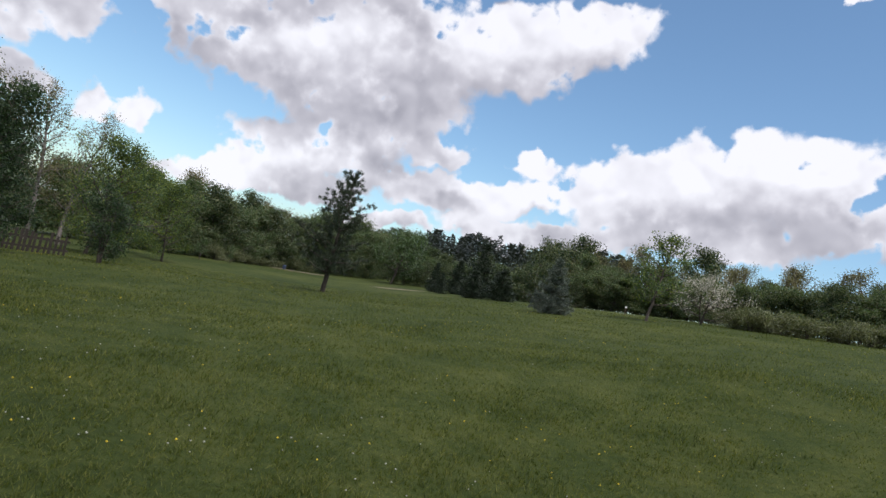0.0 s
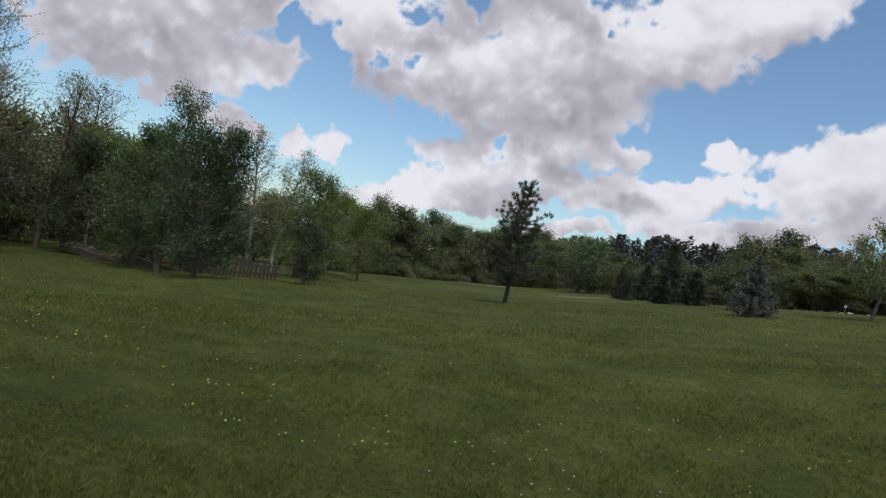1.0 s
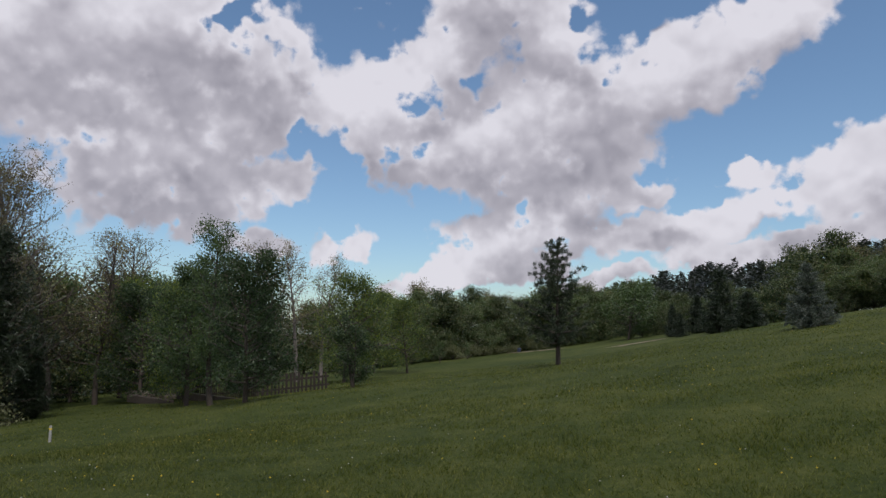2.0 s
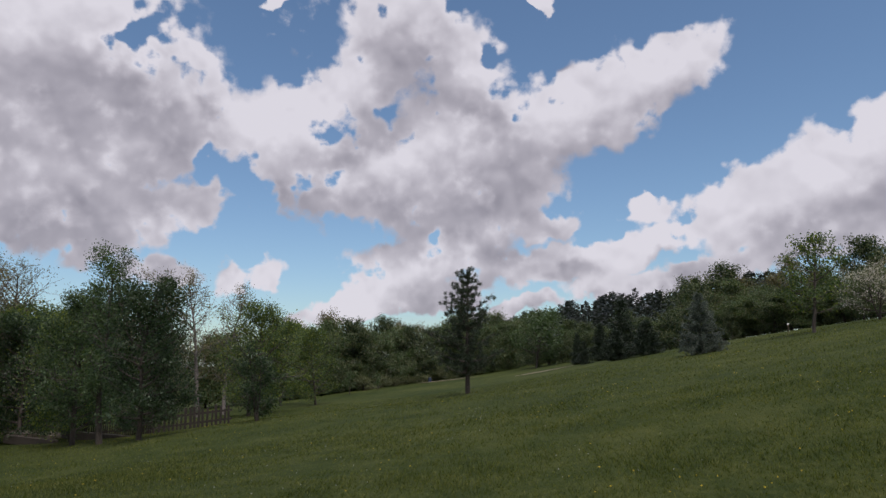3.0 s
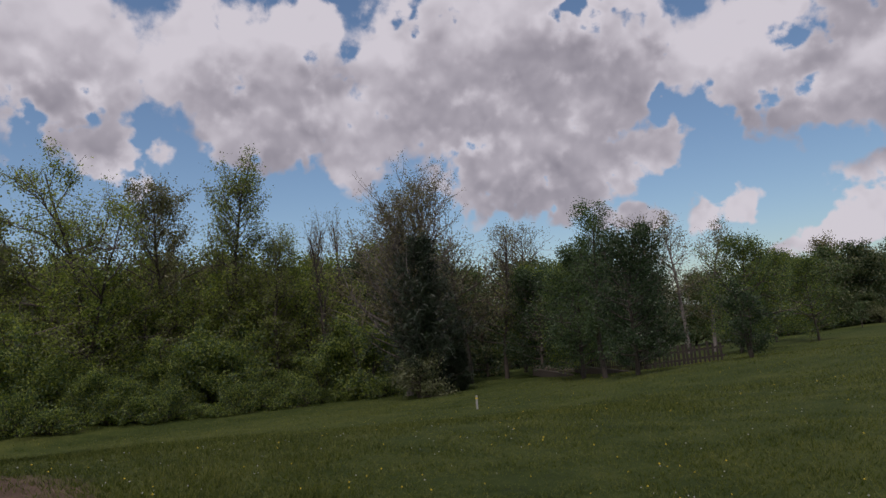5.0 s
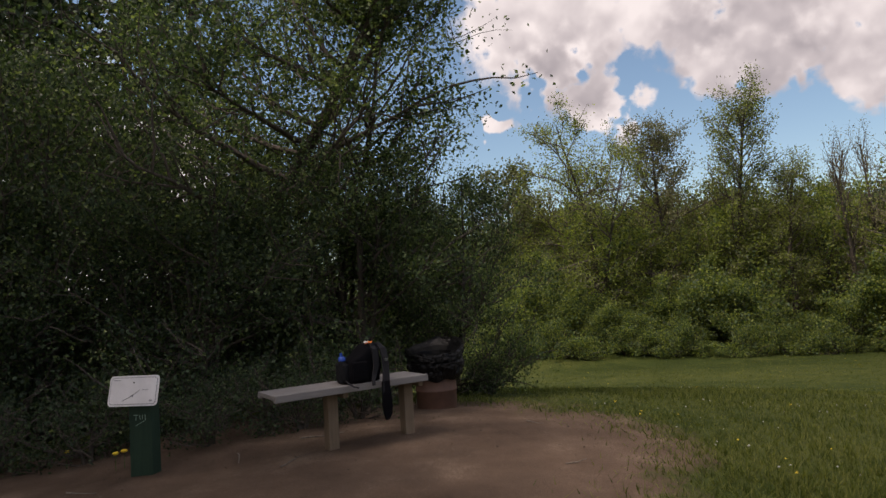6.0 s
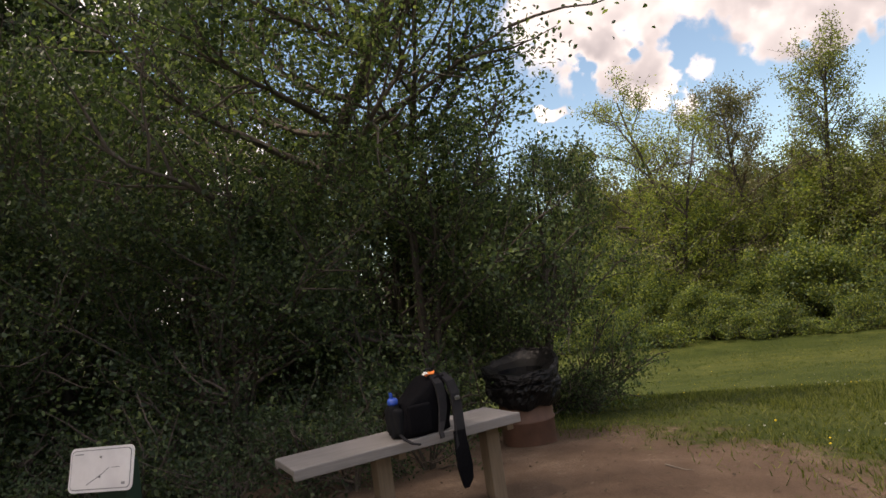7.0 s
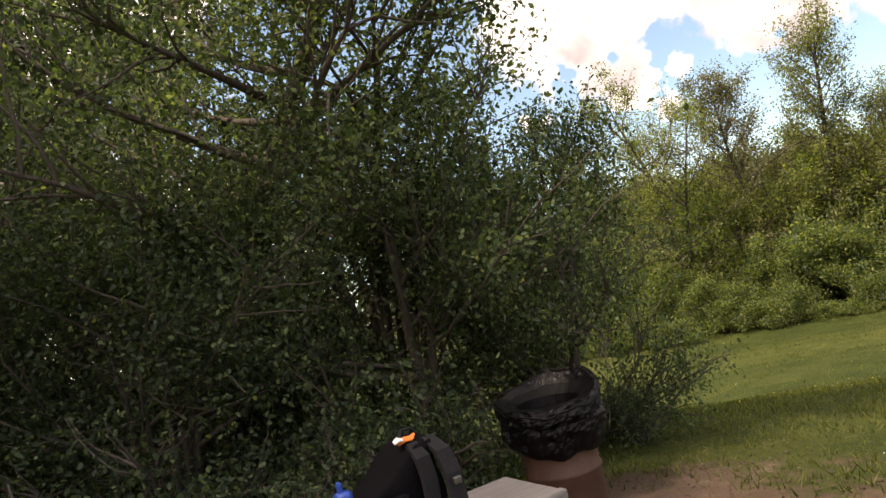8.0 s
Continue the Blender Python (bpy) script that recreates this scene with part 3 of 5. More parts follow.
again(birch, -16.3, 43.6, 200, 0.85, 0.86)
again(birch, -23.0, 46.5, 270, 1.0, 0.9)
purple = tree("budding_tree", on_ground(-29.1, 39.5), "budding purple-brown tree with fine bare twigs", "tree", 25, 11.6, 2.6, M_LEAF_BUD, 3800, 0.13, 0.24, clear=0.25, limbs=34, twigs=10, rise=1.2, lift=0.16, group="grove trees")
again(purple, -24.2, 46.0, 60, 0.95, 0.85)
tree("small_tree", on_ground(-6.3, 22.7), "small dark bushy tree on several thin stems", "tree", 26, 2.6, 0.7, M_LEAF_DARK, 6000, 0.07, 0.12, clear=0.14, limbs=20, twigs=7, stems=3, group="grove trees")
green = tree("grove_tree", on_ground(-12.3, 37.5), "light-green spring tree behind the fence", "tree", 27, 6.7, 2.3, M_LEAF_MID, 14000, 0.115, 0.25, clear=0.1, limbs=28, twigs=8, group="grove trees", second=(0.65, M_LEAF_YELLOW))
again(green, -14.2, 48.9, 80, 0.9, 1.0)
again(green, -10.3, 44.5, 150, 0.75, 0.8)
again(green, -19.5, 33.6, 230, 0.95, 1.05)
again(maple, -14.0, 29.8, 120, 0.95, 1.0)
again(green, -17.5, 29.5, 190, 0.8, 0.95)
again(maple, -22.6, 33.0, 200, 1.25, 1.25)
again(maple, -26.8, 41.0, 20, 1.5, 1.5)
again(green, -25.0, 35.5, 310, 1.2, 1.15)

# young trees far out on the meadow
sapling = tree("sapling", on_ground(*bearing(12.6, 62)), "thin young tree on the meadow", "tree", 28, 1.9, 0.45, M_LEAF_MID, 500, 0.12, 0.12, clear=0.3, limbs=9, twigs=5)
again(sapling, *bearing(10.2, 66), 70, 0.8)

# ---------------------------------------------------------------- woods behind the meadow
rng = np.random.default_rng(40)
# grey leaves mixed into wood_a and wood_b imitate distance haze
wood_a = tree("wood_tree", on_ground(*bearing(15.5, 69)), "broad green tree in the wood's edge", "tree", 31, 7.5, 2.9, M_LEAF_MID, 11000, 0.20, 0.34, sides=4, clear=0.03, limbs=30, twigs=6, rise=0.6, group="wood trees", second=(0.6, M_LEAF_GREY))
wood_b = tree("wood_tree", on_ground(*bearing(12.2, 74)), "dark green tree in the wood's edge", "tree", 32, 7.8, 2.6, M_LEAF_DARK, 11000, 0.20, 0.32, sides=4, clear=0.03, limbs=30, twigs=6, rise=0.6, group="wood trees", second=(0.62, M_LEAF_GREY))
wood_c = tree("budding_tree", on_ground(*bearing(13.8, 78)), "half-bare budding tree in the wood's edge", "tree", 33, 9.5, 2.5, M_LEAF_BUD, 3600, 0.19, 0.3, sides=4, clear=0.2, limbs=26, twigs=8, rise=1.1, lift=0.15, group="wood trees")
wood_d = tree("wood_tree", on_ground(*bearing(17.5, 64)), "yellow-green spring tree in the wood", "tree", 34, 7.2, 2.6, M_LEAF_YELLOW, 8000, 0.2, 0.32, sides=4, clear=0.12, limbs=24, twigs=6, group="wood trees", second=(0.55, M_LEAF_MID))
shrub_g = tree("shrub", on_ground(*bearing(-33, 42)), "grey-green shrub along the meadow's edge", "shrub", 35, 1.5, 1.15, M_LEAF_GREY, 2600, 0.12, 0.16, sides=4, clear=0.05, limbs=26, twigs=6, stems=6, group="edge shrubs")
KINDS = {"a": (wood_a, 7.5), "b": (wood_b, 7.8), "c": (wood_c, 9.5), "d": (wood_d, 7.2)}


def row_of(az0, az1, step_deg, d0, d1, el0, el1, kinds, wide=1.0, low=0.8, jitter=0.1):
    """Trees along a bearing range, their tops following the wood's outline."""
    k = max(2, int(abs(az1 - az0) / step_deg) + 1)
    for i in range(k):
        q = i / (k - 1)
        az = az0 + (az1 - az0) * q + rng.uniform(-0.35, 0.35) * step_deg
        d = d0 + (d1 - d0) * q + rng.uniform(-3, 3)
        x, y = bearing(az, d)
        src, base_h = KINDS[kinds[rng.integers(0, len(kinds))]]
        h = top_height(az, d, el0 + (el1 - el0) * q) * rng.uniform(low, 1.0 + jitter)
        s = h / base_h
        again(src, x, y, rng.uniform(0, 360), s * wide * rng.uniform(0.85, 1.15), s)


row_of(17.0, -2.5, 1.15, 66, 100, 2.7, 3.6, "aab", 1.15, 0.82)
row_of(18.0, -3.0, 1.5, 76, 112, 3.4, 4.1, "abcc", 1.1, 0.8)
row_of(46.0, 18.0, 2.2, 58, 70, 4.2, 3.4, "abb", 1.2, 0.75)
row_of(-2.0, -17.0, 1.4, 112, 92, 2.6, 4.3, "abb", 1.2, 0.7)
row_of(-16.5, -49.0, 1.9, 64, 58, 5.7, 9.0, "acbc", 1.15, 0.8)
row_of(-16.0, -50.0, 1.8, 72, 66, 6.7, 9.9, "cbcc", 1.1, 0.82)
row_of(-19.0, -31.0, 2.6, 55, 50, 4.4, 6.2, "ab", 1.0, 0.75)
for i in range(12):
    az = -31.5 - i * 1.35
    x, y = bearing(az, 42.5 + rng.uniform(-1.2, 1.5))
    again(shrub_g, x, y, rng.uniform(0, 360), rng.uniform(0.8, 1.15), rng.uniform(0.75, 1.0))
for i in range(7):
    x, y = bearing(11.5 - i * 1.3, 70 + i * 2.5)
    again(shrub_g, x, y, rng.uniform(0, 360), rng.uniform(0.8, 1.3), rng.uniform(0.7, 1.2))
for i in range(26):
    az = -17.5 - i * 1.2
    x, y = bearing(az, 55 - 0.25 * i + rng.uniform(-1.5, 1.5))
    again((wood_b, wood_a)[i % 2], x, y, rng.uniform(0, 360), rng.uniform(0.55, 0.75), rng.uniform(0.32, 0.48))
for i in range(16):
    az = 17.5 - i * 1.25
    x, y = bearing(az, 64 + 2.1 * i)
    again((wood_b, wood_a, wood_b)[i % 3], x, y, rng.uniform(0, 360), rng.uniform(0.5, 0.8), rng.uniform(0.3, 0.5))


for i in range(15):
    az = -3.5 - i * 1.1
    x, y = bearing(az, 84 - 0.9 * i + rng.uniform(-2, 2))
    again((wood_b, wood_a)[i % 2], x, y, rng.uniform(0, 360), rng.uniform(0.6, 0.85), rng.uniform(0.36, 0.5))


def far_ridge():
    """Dark conifers and bare woods on the far hill, too many to count."""
    r = np.random.default_rng(50)
    vs, fs, base = [], [], 0
    for i in range(420):
        az = r.uniform(-24, 1.5)
        d = r.uniform(120, 230)
        x, y = bearing(az, d)
        crest = 3.35 + 0.20 * (-az) * (0.72 if az < -12 else 1.0) + 0.45 * math.sin(az * 1.7) * r.uniform(0, 1)
        h = max(5.0, top_height(az, d, crest) * r.uniform(0.72, 1.02))
        w = h * r.uniform(0.13, 0.26)
        k = 190
        q = r.uniform(0.05, 1, size=k) ** 0.8
        a = r.uniform(0, 6.283, size=k)
        rad = w * (1 - q) ** 0.7 * r.uniform(0.7, 1.1, size=k)
        c = np.stack([x + rad * np.cos(a), y + rad * np.sin(a), float(lie(x, y)) + q * h], -1)
        out = np.stack([np.cos(a), np.sin(a), r.uniform(-0.5, 0.4, size=k)], -1)
        side = np.stack([-np.sin(a), np.cos(a), np.zeros(k)], -1)
        s = h * 0.06
        v = np.stack([c - side * s * 0.55, c + side * s * 0.55, c + out * s + np.array([0, 0, 0.3 * s])], 1)
        vs.append(v.reshape(-1, 3))
        fs.append(np.arange(k * 3).reshape(k, 3) + base)
        base += k * 3
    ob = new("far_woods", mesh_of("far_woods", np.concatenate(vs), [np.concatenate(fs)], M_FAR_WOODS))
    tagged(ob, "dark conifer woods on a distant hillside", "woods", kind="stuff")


far_ridge()

# ---------------------------------------------------------------- woods beyond the lawn, left of the grove
tree("vase_tree", on_ground(-26.5, 25.4), "large budding tree with a fan of pale bare branches", "tree", 61, 14.2, 3.3, M_LEAF_BUD, 26000, 0.11, 0.13, bark=M_BARK_PALE, clear=0.26, limbs=120, twigs=10, rise=2.3, lift=0.34, stems=2, trunk_r=0.20, bend=0.06)
conifer("juniper_tree", on_ground(*bearing(46.9, 35.3)), "dark dense juniper below the budding tree", 62, 8.6, 2.75, M_NEEDLE_DARK, clear=0.03, whorls=28, arms=9, per=13, length=0.36, width=0.022, droop=0.3, ragged=0.4, power=0.62, tuft=5)
conifer("juniper_tree", on_ground(*bearing(44.3, 36.0)), "low dark juniper bush at the wood's edge", 63, 3.2, 1.05, M_NEEDLE_DARK, clear=0.02, whorls=12, arms=8, per=10, length=0.22, width=0.018, droop=0.3, ragged=0.15, power=0.5, tuft=5)
tree("pale_shrub", on_ground(*bearing(47.8, 34.0)), "pale yellow-green shrub beside the juniper", "shrub", 64, 2.3, 1.5, M_LEAF_GREY, 4200, 0.12, 0.18, clear=0.05, limbs=26, twigs=6, stems=6)
tall = tree("poplar_tree", on_ground(-39.7, 21.1), "tall narrow poplar in light new leaf", "tree", 65, 17.4, 2.3, M_LEAF_GREY, 22000, 0.15, 0.26, clear=0.12, limbs=56, twigs=9, profile="narrow", rise=1.4, lift=0.2, second=(0.6, M_LEAF_LAWN), group="lawn wood trees")
again(tall, -37.5, 23.6, 120, 0.85, 0.72)
mid = tree("spring_tree", on_ground(-43.0, 18.8), "airy tree with small grey-green spring leaves", "tree", 66, 16.0, 3.9, M_LEAF_GREY, 24000, 0.16, 0.3, clear=0.12, limbs=46, twigs=9, rise=1.1, lift=0.16, second=(0.55, M_LEAF_BUD), group="lawn wood trees")
tree("crooked_tree", on_ground(-43.2, 12.7), "crooked forked tree with thin young leaves", "tree", 67, 17.2, 5.2, M_LEAF_LAWN, 24000, 0.16, 0.3, clear=0.1, limbs=48, twigs=9, rise=1.1, lift=0.14, bend=0.2, stems=3, second=(0.6, M_LEAF_GREY), group="lawn wood trees")
tree("pale_tree", on_ground(-50.0, 8.3), "pale green round tree in the wood", "tree", 68, 14.0, 3.6, M_LEAF_GREY, 7000, 0.26, 0.36, clear=0.12, limbs=34, twigs=8, group="lawn wood trees")
bare = tree("bare_tree", on_ground(-41.1, 28.2), "slender tree still almost bare of leaves", "tree", 69, 14.6, 1.8, M_LEAF_BUD, 1800, 0.12, 0.25, clear=0.16, limbs=34, twigs=9, profile="narrow", rise=1.5, lift=0.22, group="lawn wood trees")
again(purple, *bearing(43.2, 43), 140, 0.95, 0.85)
again(purple, *bearing(40.0, 44), 250, 0.9, 0.9)
again(bare, -38.5, 30.6, 90, 1.0, 1.0)
again(bare, -36.0, 26.5, 200, 0.9, 0.85)
again(bare, -31.8, 27.8, 290, 0.95, 0.8)
again(mid, -47.5, 24.0, 60, 0.9, 0.7)
row_of(92.0, 53.0, 2.6, 62, 60, 6.2, 5.2, "dadd", 1.1, 0.75)
row_of(53.0, 42.0, 2.2, 54, 52, 5.4, 5.0, "bcb", 1.1, 0.75)
row_of(90.0, 46.0, 3.2, 72, 70, 7.4, 6.0, "dccc", 1.1, 0.8)
scrub = tree("scrub_tree", on_ground(*bearing(66, 52)), "yellow-green scrub tree in the wood's edge", "tree", 70, 9.0, 3.0, M_LEAF_LAWN, 9500, 0.17, 0.32, sides=4, clear=0.1, limbs=28, twigs=8, rise=0.9, stems=3, group="scrub trees", second=(0.7, M_LEAF_MID))
scrub_b = tree("scrub_tree", on_ground(*bearing(59, 53)), "brownish half-open scrub tree in the wood's edge", "tree", 71, 9.5, 2.9, M_LEAF_BUD, 7500, 0.17, 0.32, sides=4, clear=0.1, limbs=28, twigs=8, rise=1.0, stems=3, group="scrub trees", second=(0.4, M_LEAF_LAWN))
for i in range(30):
    az = 53 + i * 1.2 + rng.uniform(-0.6, 0.6)
    x, y = bearing(az, 48 + (i % 3) * 4 + rng.uniform(-1.5, 1.5))
    s = rng.uniform(0.8, 1.2)
    again((scrub, scrub_b, scrub)[i % 3], x, y, rng.uniform(0, 360), s, s * rng.uniform(0.85, 1.1))
hedge = tree("hedge_shrub", on_ground(*bearing(68, 44)), "dense green shrub at the edge of the lawn", "shrub", 72, 4.6, 2.2, M_LEAF_LAWN, 12000, 0.14, 0.24, sides=4, clear=0.04, limbs=34, twigs=7, stems=6, group="lawn shrubs", second=(0.5, M_LEAF_MID))
hedge_b = tree("hedge_shrub", on_ground(*bearing(63, 43)), "dark green shrub at the edge of the lawn", "shrub", 73, 4.4, 2.0, M_LEAF_LAWN, 12000, 0.14, 0.24, sides=4, clear=0.03, limbs=34, twigs=7, stems=6, group="lawn shrubs", second=(0.5, M_LEAF_MID))
for i in range(17):
    az = 52.0 + i * 2.0 + rng.uniform(-0.5, 0.5)
    x, y = bearing(az, 43.5 + rng.uniform(-1.5, 1.5) - max(0.0, 54 - az) * 0.5)
    s = rng.uniform(0.6, 1.35)
    again((hedge, hedge_b)[i % 2], x, y, rng.uniform(0, 360), s, s * rng.uniform(0.7, 1.05))
fringe = tree("lawn_shrub", on_ground(*bearing(70, 40.6)), "low bright green shrub spilling onto the lawn", "shrub", 74, 1.7, 1.35, M_LEAF_LAWN, 4200, 0.11, 0.17, sides=4, clear=0.02, limbs=30, twigs=6, stems=6, rise=0.6, group="lawn shrubs", second=(0.5, M_LEAF_MID))
for i in range(19):
    az = 51.5 + i * 1.9 + rng.uniform(-0.6, 0.6)
    x, y = bearing(az, 41.0 + rng.uniform(-0.9, 0.9) - max(0.0, 54 - az) * 0.5)
    again(fringe, x, y, rng.uniform(0, 360), rng.uniform(0.6, 1.15), rng.uniform(0.45, 1.5), 0.05)


# ---------------------------------------------------------------- thicket behind the bench
near_kw = dict(fold=True, sides=6)
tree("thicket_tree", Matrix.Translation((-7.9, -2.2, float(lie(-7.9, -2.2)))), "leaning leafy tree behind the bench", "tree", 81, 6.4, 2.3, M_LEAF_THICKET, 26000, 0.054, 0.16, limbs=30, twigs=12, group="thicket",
     trunk_pts=[(0, 0, -0.1), (-0.02, 0.1, 0.9), (0.05, 0.25, 1.8), (0.25, 0.55, 2.7), (0.4, 0.95, 3.4), (0.55, 1.35, 4.1), (0.75, 1.75, 4.8), (0.9, 2.0, 5.6), (0.95, 2.1, 6.3)], clear=0.22, trunk_r=0.13, second=(0.7, M_LEAF_THICKET_SHADED), **near_kw)
tree("thicket_tree", on_ground(-8.6, -1.1), "airy tree with branches reaching over the lawn", "tree", 84, 5.6, 1.7, M_LEAF_THICKET, 15000, 0.052, 0.13, limbs=26, twigs=10, group="thicket",
     trunk_pts=[(0, 0, -0.1), (0.05, 0.05, 0.9), (0.25, 0.2, 1.8), (0.6, 0.4, 2.6), (0.9, 0.6, 3.3), (1.2, 0.75, 3.9), (1.4, 0.85, 4.5), (1.5, 0.9, 5.0), (1.5, 0.95, 5.6)], clear=0.3, trunk_r=0.06, **near_kw)
# the first three are added out of view to shade bench and thicket
shade_tree = tree("thicket_tree", on_ground(-2.5, -6.7), "tall dark tree added beside the thicket", "tree", 88, 11.5, 3.1, M_LEAF_THICKET_SHADED, 13000, 0.13, 0.24, clear=0.3, limbs=34, twigs=9, trunk_r=0.15, group="thicket", sides=6)
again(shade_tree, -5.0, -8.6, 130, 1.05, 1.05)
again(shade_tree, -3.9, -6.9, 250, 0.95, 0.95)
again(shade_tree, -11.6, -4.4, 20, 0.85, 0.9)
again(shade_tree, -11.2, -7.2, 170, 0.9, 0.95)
bush_kw = dict(clear=0.02, limbs=48, twigs=9, stems=7, rise=0.6, group="thicket", sides=6)
front_a = tree("thicket_bush", on_ground(-7.65, -0.6), "dense small-leaved bush behind the bench", "shrub", 82, 3.1, 1.5, M_LEAF_THICKET, 32000, 0.042, 0.12, fold=True, second=(0.6, M_LEAF_THICKET_SHADED), **bush_kw)
# mostly the darker leaf copy: the left side's shade sits in the colour
front_b = tree("thicket_bush", on_ground(-6.95, -2.4), "leafy bush with the thicket's shade in its leaf colour", "shrub", 83, 2.9, 1.5, M_LEAF_THICKET_SHADED, 32000, 0.042, 0.12, fold=True, second=(0.75, M_LEAF_THICKET), **bush_kw)
back_a = tree("thicket_bush", on_ground(-8.9, -1.0), "tall bush deeper in the thicket", "shrub", 86, 4.3, 1.8, M_LEAF_THICKET, 23000, 0.054, 0.15, second=(0.6, M_LEAF_THICKET_SHADED), **bush_kw)
back_b = tree("thicket_bush", on_ground(-8.8, -3.5), "tall bush with shade-darkened leaf colour deeper in the thicket", "shrub", 87, 4.6, 1.9, M_LEAF_THICKET_SHADED, 23000, 0.054, 0.15, second=(0.7, M_LEAF_THICKET), **bush_kw)
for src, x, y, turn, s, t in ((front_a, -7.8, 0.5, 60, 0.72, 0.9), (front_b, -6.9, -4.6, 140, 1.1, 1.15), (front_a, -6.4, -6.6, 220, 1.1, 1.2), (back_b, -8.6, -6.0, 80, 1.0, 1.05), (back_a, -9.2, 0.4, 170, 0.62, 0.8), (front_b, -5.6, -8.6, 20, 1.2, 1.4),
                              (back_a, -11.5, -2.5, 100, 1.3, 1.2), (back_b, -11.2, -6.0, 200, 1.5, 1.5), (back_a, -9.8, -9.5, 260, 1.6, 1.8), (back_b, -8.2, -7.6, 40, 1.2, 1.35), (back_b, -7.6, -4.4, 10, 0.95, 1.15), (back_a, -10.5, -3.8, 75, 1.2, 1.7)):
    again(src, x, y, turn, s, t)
# tall trees mostly left of view, added to block sun from thicket and bench
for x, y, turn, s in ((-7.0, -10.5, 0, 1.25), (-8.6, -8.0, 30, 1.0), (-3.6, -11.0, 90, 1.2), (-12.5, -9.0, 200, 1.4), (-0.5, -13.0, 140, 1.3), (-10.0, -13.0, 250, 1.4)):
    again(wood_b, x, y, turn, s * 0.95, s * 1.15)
# undergrowth takes the darker leaf copy, so shade at the foot is painted
low = tree("undergrowth_plant", on_ground(-6.3, -0.95), "low leafy undergrowth at the foot of the thicket", "plant", 85, 0.8, 0.55, M_LEAF_THICKET_SHADED, 2200, 0.036, 0.08, clear=0.02, limbs=20, twigs=5, stems=5, rise=0.5, group="undergrowth", fold=True)
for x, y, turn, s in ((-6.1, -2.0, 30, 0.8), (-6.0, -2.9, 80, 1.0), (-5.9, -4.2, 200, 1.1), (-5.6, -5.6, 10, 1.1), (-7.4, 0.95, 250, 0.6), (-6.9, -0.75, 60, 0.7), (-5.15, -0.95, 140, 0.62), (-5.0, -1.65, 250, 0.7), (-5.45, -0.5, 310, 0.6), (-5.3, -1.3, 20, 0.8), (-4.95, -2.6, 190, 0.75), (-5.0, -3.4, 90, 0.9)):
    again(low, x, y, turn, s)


# ---------------------------------------------------------------- bench, sign, drum, backpack
def wood_material(name, dark, light, along=(3, 3, 40), rough=0.8):
    def build(n, bsdf, out):
        c = coords(n)
        m = n.t.nodes.new("ShaderNodeMapping")
        m.inputs["Scale"].default_value = along
        n.link(c, m.inputs["Vector"])
        a, b = n.noise(m.outputs[0], 2.0, 6.0, 0.65, 0.6), n.noise(c, 3.5, 4.0)
        f = n.math("ADD", n.math("MULTIPLY", a, 0.6), n.math("MULTIPLY", b, 0.4))
        n.link(n.ramp(f, [(0.3, dark), (0.7, light)]), bsdf.inputs["Base Color"])
        bsdf.inputs["Roughness"].default_value = rough
        bsdf.inputs["Specular IOR Level"].default_value = 0.2
        bump(n, bsdf, a, 0.35, 0.003)
    return material(name, build)


M_PLANK = wood_material("grey_plank", (0.15, 0.141, 0.138), (0.26, 0.248, 0.245), (2, 30, 30))
M_POST = wood_material("treated_post", (0.12, 0.09, 0.062), (0.21, 0.16, 0.115), (30, 30, 2))
M_GREEN = wood_material("green_paint", (0.012, 0.030, 0.020), (0.022, 0.050, 0.034), (25, 25, 3), 0.6)
M_PLATE = plain("white_plate", (0.62, 0.60, 0.62), (0.82, 0.80, 0.82), 9.0, 0.45, 0.05, big=4.0)
M_LINE = plain("grey_line", (0.20, 0.20, 0.22), (0.32, 0.32, 0.34), 30.0, 0.6, 0.0)
M_PALE_LINE = plain("pale_scratch", (0.16, 0.24, 0.21), (0.24, 0.34, 0.30), 30.0, 0.8, 0.0)
M_STEEL = plain("screw_steel", (0.10, 0.10, 0.10), (0.25, 0.25, 0.25), 60.0, 0.4, 0.1, 0.9)
M_DRUM = plain("rusty_brown_paint", (0.066, 0.032, 0.022), (0.14, 0.070, 0.046), 11.0, 0.65, 0.25, big=1.6)
M_BAG = plain("black_plastic_film", (0.0025, 0.0025, 0.003), (0.006, 0.006, 0.007), 24.0, 0.40, 0.9, spec=0.2)
M_CLOTH = plain("black_nylon", (0.003, 0.003, 0.004), (0.009, 0.009, 0.011), 90.0, 0.95, 0.35, spec=0.03)
M_STRAP = plain("dark_webbing", (0.012, 0.012, 0.014), (0.026, 0.026, 0.030), 160.0, 0.9, 0.4, spec=0.15)
M_MESHCLOTH = plain("grey_mesh_cloth", (0.006, 0.0065, 0.008), (0.016, 0.017, 0.020), 220.0, 0.95, 0.5, spec=0.1)
M_BLUE = plain("blue_plastic", (0.012, 0.050, 0.30), (0.022, 0.085, 0.44), 20.0, 0.35, 0.05)
M_BIN = plain("faded_blue_plastic", (0.05, 0.09, 0.20), (0.09, 0.14, 0.28), 12.0, 0.5, 0.05)
M_ORANGE = plain("orange_plastic", (0.75, 0.16, 0.03), (0.90, 0.26, 0.05), 20.0, 0.5, 0.05)
M_WHITE = plain("white_plastic", (0.70, 0.70, 0.68), (0.82, 0.82, 0.80), 20.0, 0.5, 0.05)
# weathered boards, albedo halved to carry shade from the trees in front
M_FENCE = wood_material("weathered_board", (0.012, 0.010, 0.009), (0.06, 0.050, 0.043), (20, 20, 2))
